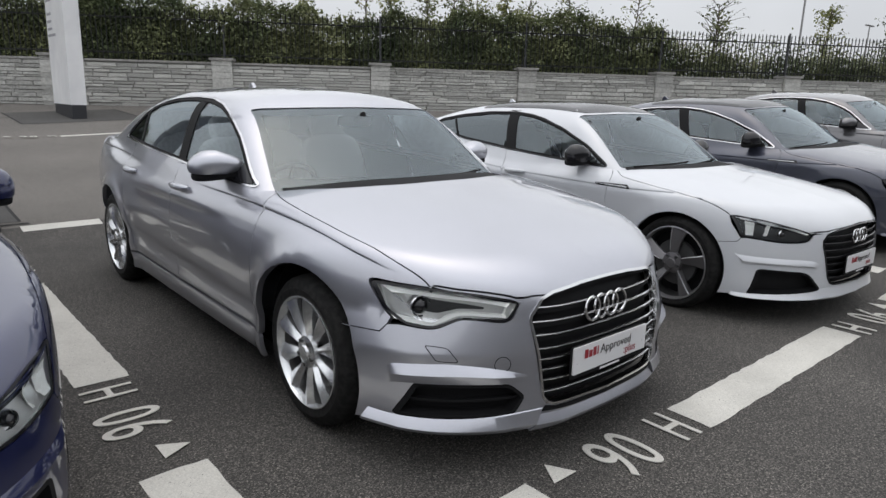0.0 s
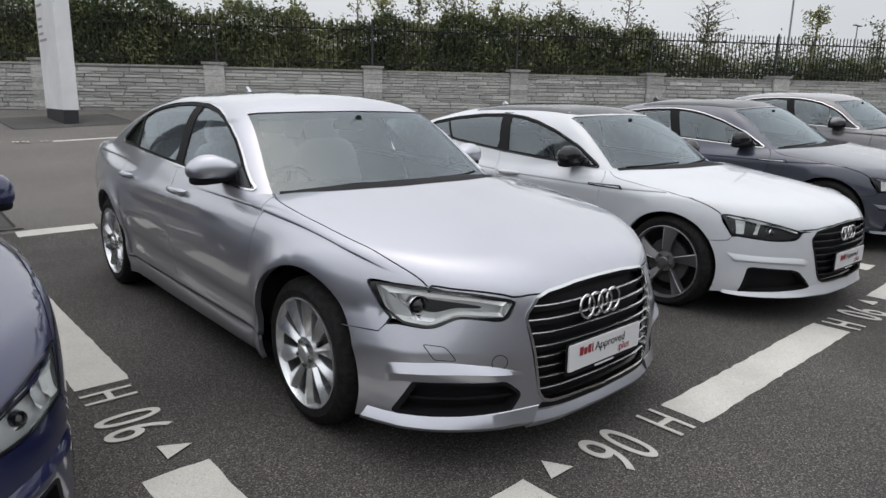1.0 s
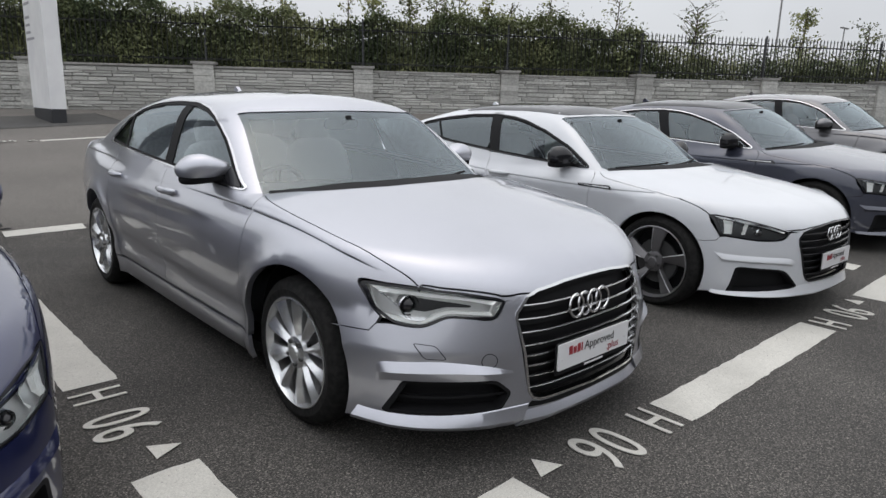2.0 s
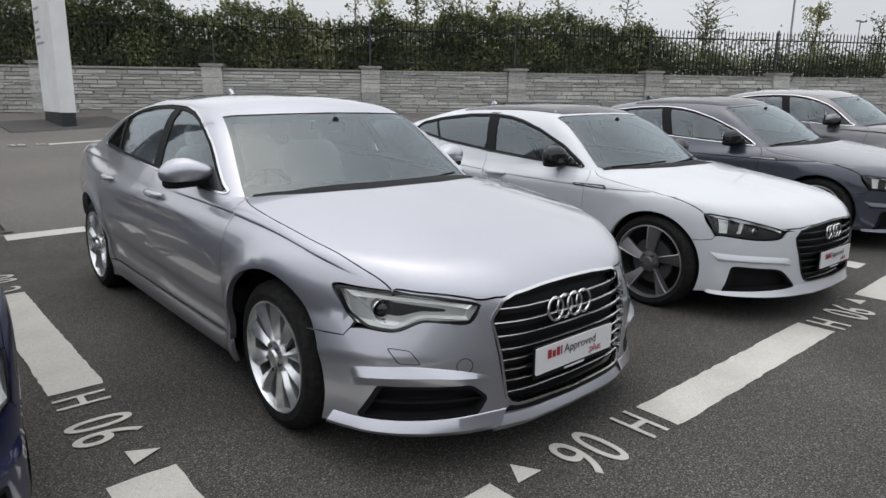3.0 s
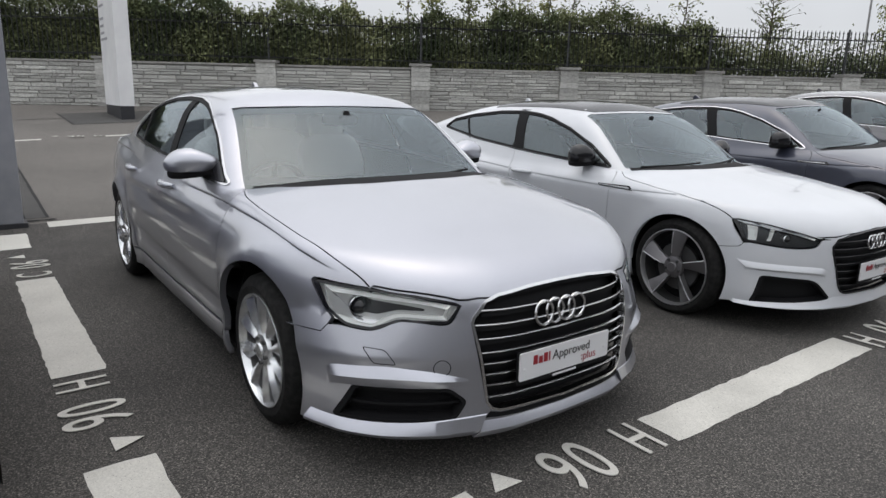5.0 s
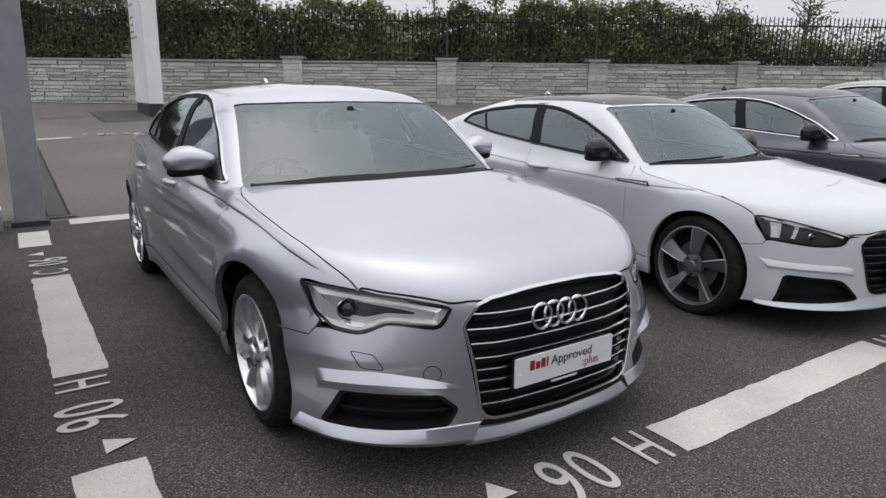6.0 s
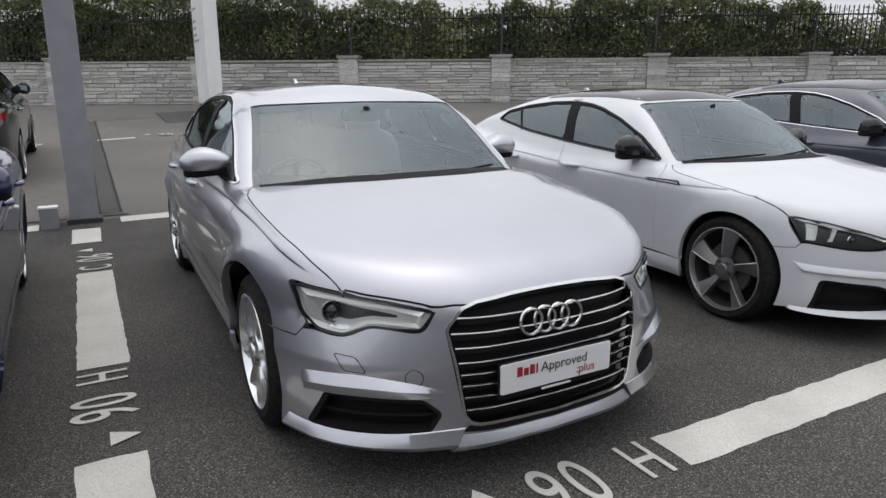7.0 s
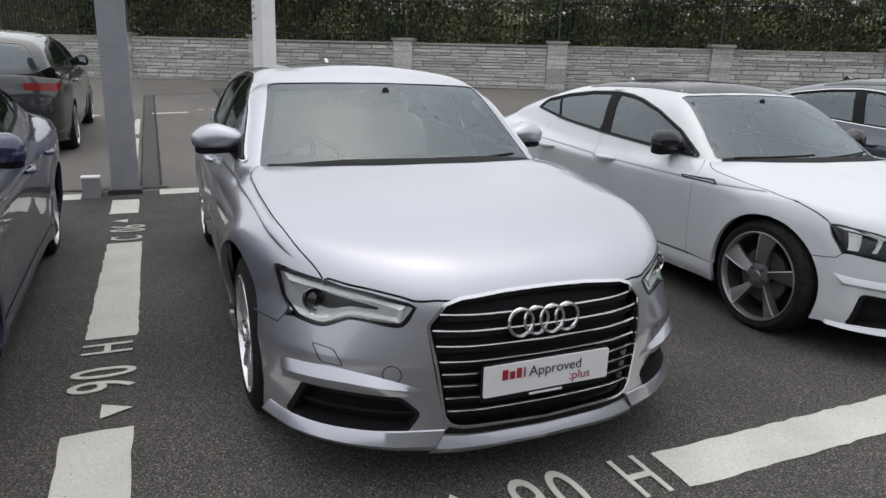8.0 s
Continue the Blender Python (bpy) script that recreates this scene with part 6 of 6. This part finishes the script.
COUPE.update(
    step=0.04, half=0.921, wheel_in=(0.022, 0.03), rim=0.254, mirror_tall=1.2,
    hood_back=[(0, 1.12), (0.3, 1.135), (0.55, 1.22), (0.70, 1.36), (0.775, 1.46)],
    hood_side=[(0.775, 1.46), (0.85, 1.35), (0.868, 1.15), (0.860, 0.90), (0.848, 0.70), (0.828, 0.52)],
    hood_nose=[(0.828, 0.52), (0.74, 0.335), (0.60, 0.175), (0.46, 0.092), (0.30, 0.052), (0.15, 0.044), (0, 0.043)],
    lamp=[(0.827, 0.706), (0.75, 0.692), (0.64, 0.654), (0.525, 0.612), (0.562, 0.570), (0.62, 0.558), (0.70, 0.557), (0.815, 0.574)],
    lamp_low=[(0.46, 0.612), (0.52, 0.608), (0.558, 0.567), (0.62, 0.555), (0.70, 0.554), (0.80, 0.570)],
    lamp_up=[(0.829, 0.710), (0.831, 0.65), (0.819, 0.576)],
    bumper_seam=[(0.44, 0.566), (0.46, 0.54), (0.52, 0.53), (0.575, 0.525)],
    grille=[(0, 0.648), (0.15, 0.645), (0.32, 0.634), (0.42, 0.612), (0.462, 0.570), (0.462, 0.53), (0.40, 0.33), (0.375, 0.29), (0.34, 0.275), (0, 0.268)],
    slats=[0.59, 0.545, 0.50, 0.455, 0.41, 0.365, 0.32],
    badge=(0.040, 0.572, 0.054),
    plate_z=0.405,
    vent=[(0.764, 0.376), (0.575, 0.366), (0.535, 0.350), (0.445, 0.250), (0.50, 0.226), (0.783, 0.198)],
    vent_bars=[],
    ridges=[([(0.828, 0.470), (0.80, 0.455), (0.55, 0.445), (0.475, 0.42)], [(0.81, 0.40), (0.77, 0.405), (0.56, 0.398), (0.49, 0.385)], [(0, 0), (0.35, 0.010), (0.7, 0.014), (1, 0.001)]), ([(0.822, 0.215), (0.79, 0.205), (0.50, 0.236), (0.42, 0.258), (0.30, 0.258), (0.0, 0.255)], [(0.822, 0.183), (0.78, 0.182), (0.50, 0.185), (0.42, 0.185), (0.30, 0.185), (0.0, 0.185)], [(0, 0), (0.5, 0.016), (0.75, 0.028), (0.9, 0.024), (1, 0.0)])],
    lamp_strips=[([(0.815, 0.697), (0.75, 0.684), (0.64, 0.646), (0.555, 0.614)], [(0.806, 0.685), (0.75, 0.672), (0.64, 0.636), (0.565, 0.606)]), ([(0.806, 0.588), (0.800, 0.676)], [(0.785, 0.588), (0.772, 0.670)]), ([(0.755, 0.590), (0.735, 0.660)], [(0.742, 0.590), (0.722, 0.656)])],
    lamp_bulbs=[(0.67, 0.606, 0.022)],
    lamp_dark=[(0.74, 0.668), (0.62, 0.634), (0.57, 0.605), (0.585, 0.580), (0.70, 0.575), (0.75, 0.585)],
    wiper_z=0.915,
    door_front=[(1.47, 0.31), (1.47, 0.5), (1.455, 0.72), (1.44, 0.85), (1.50, 0.905)],
    door_mid=[(2.52, 0.31), (2.53, 0.5), (2.56, 0.75), (2.60, 0.955)],
    door_back=[(3.24, 0.31), (3.30, 0.5), (3.38, 0.68), (3.45, 0.85), (3.45, 1.015)],
    belt=[(1.45, 0.894), (2.0, 0.925), (2.55, 0.953), (3.0, 0.985), (3.5, 1.018), (3.9, 1.035), (4.2, 1.035)],
    dlo=[(1.545, 0.914), (2.0, 0.938), (2.55, 0.972), (3.2, 1.022), (3.81, 1.10), (3.72, 1.18), (3.4, 1.235), (3.05, 1.272), (2.72, 1.282), (2.5, 1.266), (2.33, 1.238), (2.085, 1.172), (1.79, 1.06), (1.62, 0.962)],
    pillar_b=[(2.50, 0.962), (2.62, 0.965), (2.79, 1.30), (2.67, 1.30)],
    pillar_c=[(3.30, 1.02), (3.325, 1.02), (3.50, 1.20), (3.475, 1.20)],
    handle_z=0.805, handle_max=3.28,
    screen_out=[(0, 1.302), (0.3, 1.297), (0.54, 1.285), (0.582, 1.270), (0.638, 1.14), (0.722, 0.915), (0.60, 0.895), (0, 0.895)],
    cowl_z=(0.910, 0.905, 0.885),
    rear_out=[(0, 1.235), (0.40, 1.215), (0.48, 1.19), (0.57, 1.085), (0, 1.10)],
    deck_side=[(0.76, 4.31), (0.74, 4.22), (0.68, 4.18)], deck_z=0.98,
    mirror=(0.80, 1.76, 0.965), mirror_size=0.74, fin=3.36, rest_z=1.10, lining=(2.0, 3.4),
    side_badge=True, dark_roof=(1.945, 3.2),
)
MATS_SILVER = dict(paint=M_SILVER, roof=M_SILVER, glass=M_GLASS, back_glass=M_GLASS, trim=M_CHROME, rim=M_ALLOY, spoke=M_ALLOY, grille_frame=M_CHROME, slat=M_CHROME, lamp_back=M_LAMPBACK, bezel=M_LAMPMID, mirror=M_SILVER, recess=M_SILVER, fin=M_SILVER)
MATS_WHITE = dict(paint=M_WPAINT, roof=M_WPAINT, glass=M_GLASS, back_glass=M_TINT, trim=M_GLOSSBLACK, rim=M_RIMEDGE, spoke=M_GUNMETAL, grille_frame=M_GLOSSBLACK, slat=M_GLOSSBLACK, lamp_back=M_LAMPDARK, bezel=M_LAMPDARK, mirror=M_GLOSSBLACK, recess=M_WPAINT, fin=M_WPAINT)


def repaint(car, swaps):
    """Other paint on a copy that shares the meshes."""
    for o in car.children_recursive:
        for slot in o.material_slots:
            for old, new_mat in swaps:
                if slot.material == old:
                    slot.link = "OBJECT"
                    slot.material = new_mat
                    break


saloon = tagged(build_car("saloon_car", SALOON, MATS_SILVER, "ten"), "silver four-door saloon car parked in a marked bay", "car", "parked cars")
coupe = tagged(build_car("hatchback_coupe", COUPE, MATS_WHITE, "five"), "white five-door coupe car with black trim and dark wheels", "car", "parked cars")
coupe.matrix_world = pose(2.795, -0.035, -0.012, 0, 0.3, -1.2)
dark = copy_thing(coupe, pose(5.70, -0.05, 0.065, 0, -1.49, -1.2))
repaint(dark, ((M_WPAINT, M_NAVYGREY), (M_TINT, M_GLASS)))
tagged(dark, "dark grey five-door coupe car with bright window trim")
for o in dark.children:
    if o.name.startswith("window_trim"):
        o.material_slots[0].link = "OBJECT"
        o.material_slots[0].material = M_CHROME
fourth = copy_thing(saloon, pose(9.0, 0.10, 0.151, 0, -1.49, -1.2))
repaint(fourth, ((M_SILVER, M_BROWNGREY),))
tagged(fourth, "brown-grey saloon car with bright window trim in the row")
blue = copy_thing(coupe, pose(-2.69, 0.09, 0, 0, 0, 1.2))
repaint(blue, ((M_WPAINT, M_BLUE), (M_LAMPDARK, M_LAMPBACK)))
tagged(blue, "navy blue car parked beside the painted bay line")
for o in blue.children:
    if o.name.startswith("wheel") and not o.name.startswith("wheel_"):
        o.location.x *= 0.95
for o in blue.children_recursive:
    if o.name.startswith("mirror_cap"):
        o.material_slots[0].link = "OBJECT"
        o.material_slots[0].material = M_BLUE


def higher(pts, dz):
    return [(a, z + dz) for a, z in pts]


HATCH = dict(COUPE)
HATCH.update(
    length=4.36, hatch=True, step=0.06, hubs=(0.86, 3.49),
    plan=[(-0.1, 0.84), (0.0, 0.86), (0.4, 0.90), (0.9, 0.91), (2.5, 0.91), (3.5, 0.91), (4.0, 0.885), (4.4, 0.83)],
    crease=[(0, 0.74), (0.9, 0.84), (2.2, 0.86), (3.5, 0.90), (4.4, 0.90)],
    top=higher(COUPE["top"], 0.07),
    roof=[(1.5, 1.36), (1.85, 1.43), (2.2, 1.475), (2.7, 1.50), (3.3, 1.49), (3.8, 1.455), (4.1, 1.42)],
    screen=[(0.85, 1.08), (0.97, 1.26), (1.34, 1.78), (1.5, 2.04)],
    back=[(0.95, 4.27), (1.1, 4.20), (1.25, 4.10), (1.42, 3.96)],
    glass=[(0.8, 0.90), (0.97, 0.84), (1.12, 0.78), (1.27, 0.71), (1.40, 0.63), (1.52, 0.54)],
    taper=[(0.8, 0.96), (1.5, 0.985), (2.3, 1.0), (3.2, 0.985), (4.2, 0.91)],
    tail=[(0.15, 0.10), (0.3, 0.02), (0.5, 0.0), (0.8, 0.02), (1.0, 0.05), (1.1, 0.12)],
    door_front=[(1.47, 0.31), (1.47, 0.5), (1.455, 0.75), (1.44, 0.92), (1.50, 0.965)],
    door_mid=[(2.48, 0.31), (2.49, 0.5), (2.50, 0.8), (2.50, 1.01)],
    door_back=[(3.06, 0.31), (3.12, 0.5), (3.22, 0.72), (3.30, 0.9), (3.30, 1.04)],
    belt=[(1.45, 0.955), (2.0, 0.985), (2.55, 1.012), (3.0, 1.035), (3.5, 1.055), (3.9, 1.06)],
    dlo=[(1.53, 0.98), (2.55, 1.032), (3.2, 1.068), (3.68, 1.10), (3.66, 1.20), (3.45, 1.32), (3.1, 1.365), (2.7, 1.39), (2.4, 1.38), (2.15, 1.34), (1.9, 1.24)],
    pillar_b=[(2.42, 1.01), (2.54, 1.015), (2.62, 1.41), (2.50, 1.41)],
    pillar_c=[(3.16, 1.06), (3.185, 1.06), (3.30, 1.36), (3.275, 1.36)],
    handle_z=0.88, handle_max=3.12,
    screen_out=higher([(0, 1.345), (0.3, 1.338), (0.60, 1.305), (0.66, 1.18), (0.755, 0.93), (0.60, 0.92), (0, 0.92)], 0.04),
    cowl_z=(0.965, 0.955, 0.94), wiper_z=1.0,
    rear_out=[(0, 1.385), (0.42, 1.37), (0.50, 1.34), (0.60, 1.10), (0.56, 1.075), (0, 1.07)],
    deck_side=[(0.78, 3.94), (0.76, 3.86), (0.74, 3.82)], deck_z=1.02,
    mirror=(0.80, 1.75, 1.06), fin=3.6, rest_z=1.2, lining=(2.0, 3.6),
)
MATS_BLACK = dict(MATS_WHITE, paint=M_BLACKPAINT, roof=M_BLACKPAINT, recess=M_BLACKPAINT, fin=M_BLACKPAINT)
black = tagged(build_car("hatchback", HATCH, MATS_BLACK, "five"), "black hatchback car with red tail lamps parked beyond the post", "car", "parked cars")
black.matrix_world = pose(-3.05, 12.05, rise(-2.9, 8.6) + 0.19, -3.1, 0, 180)
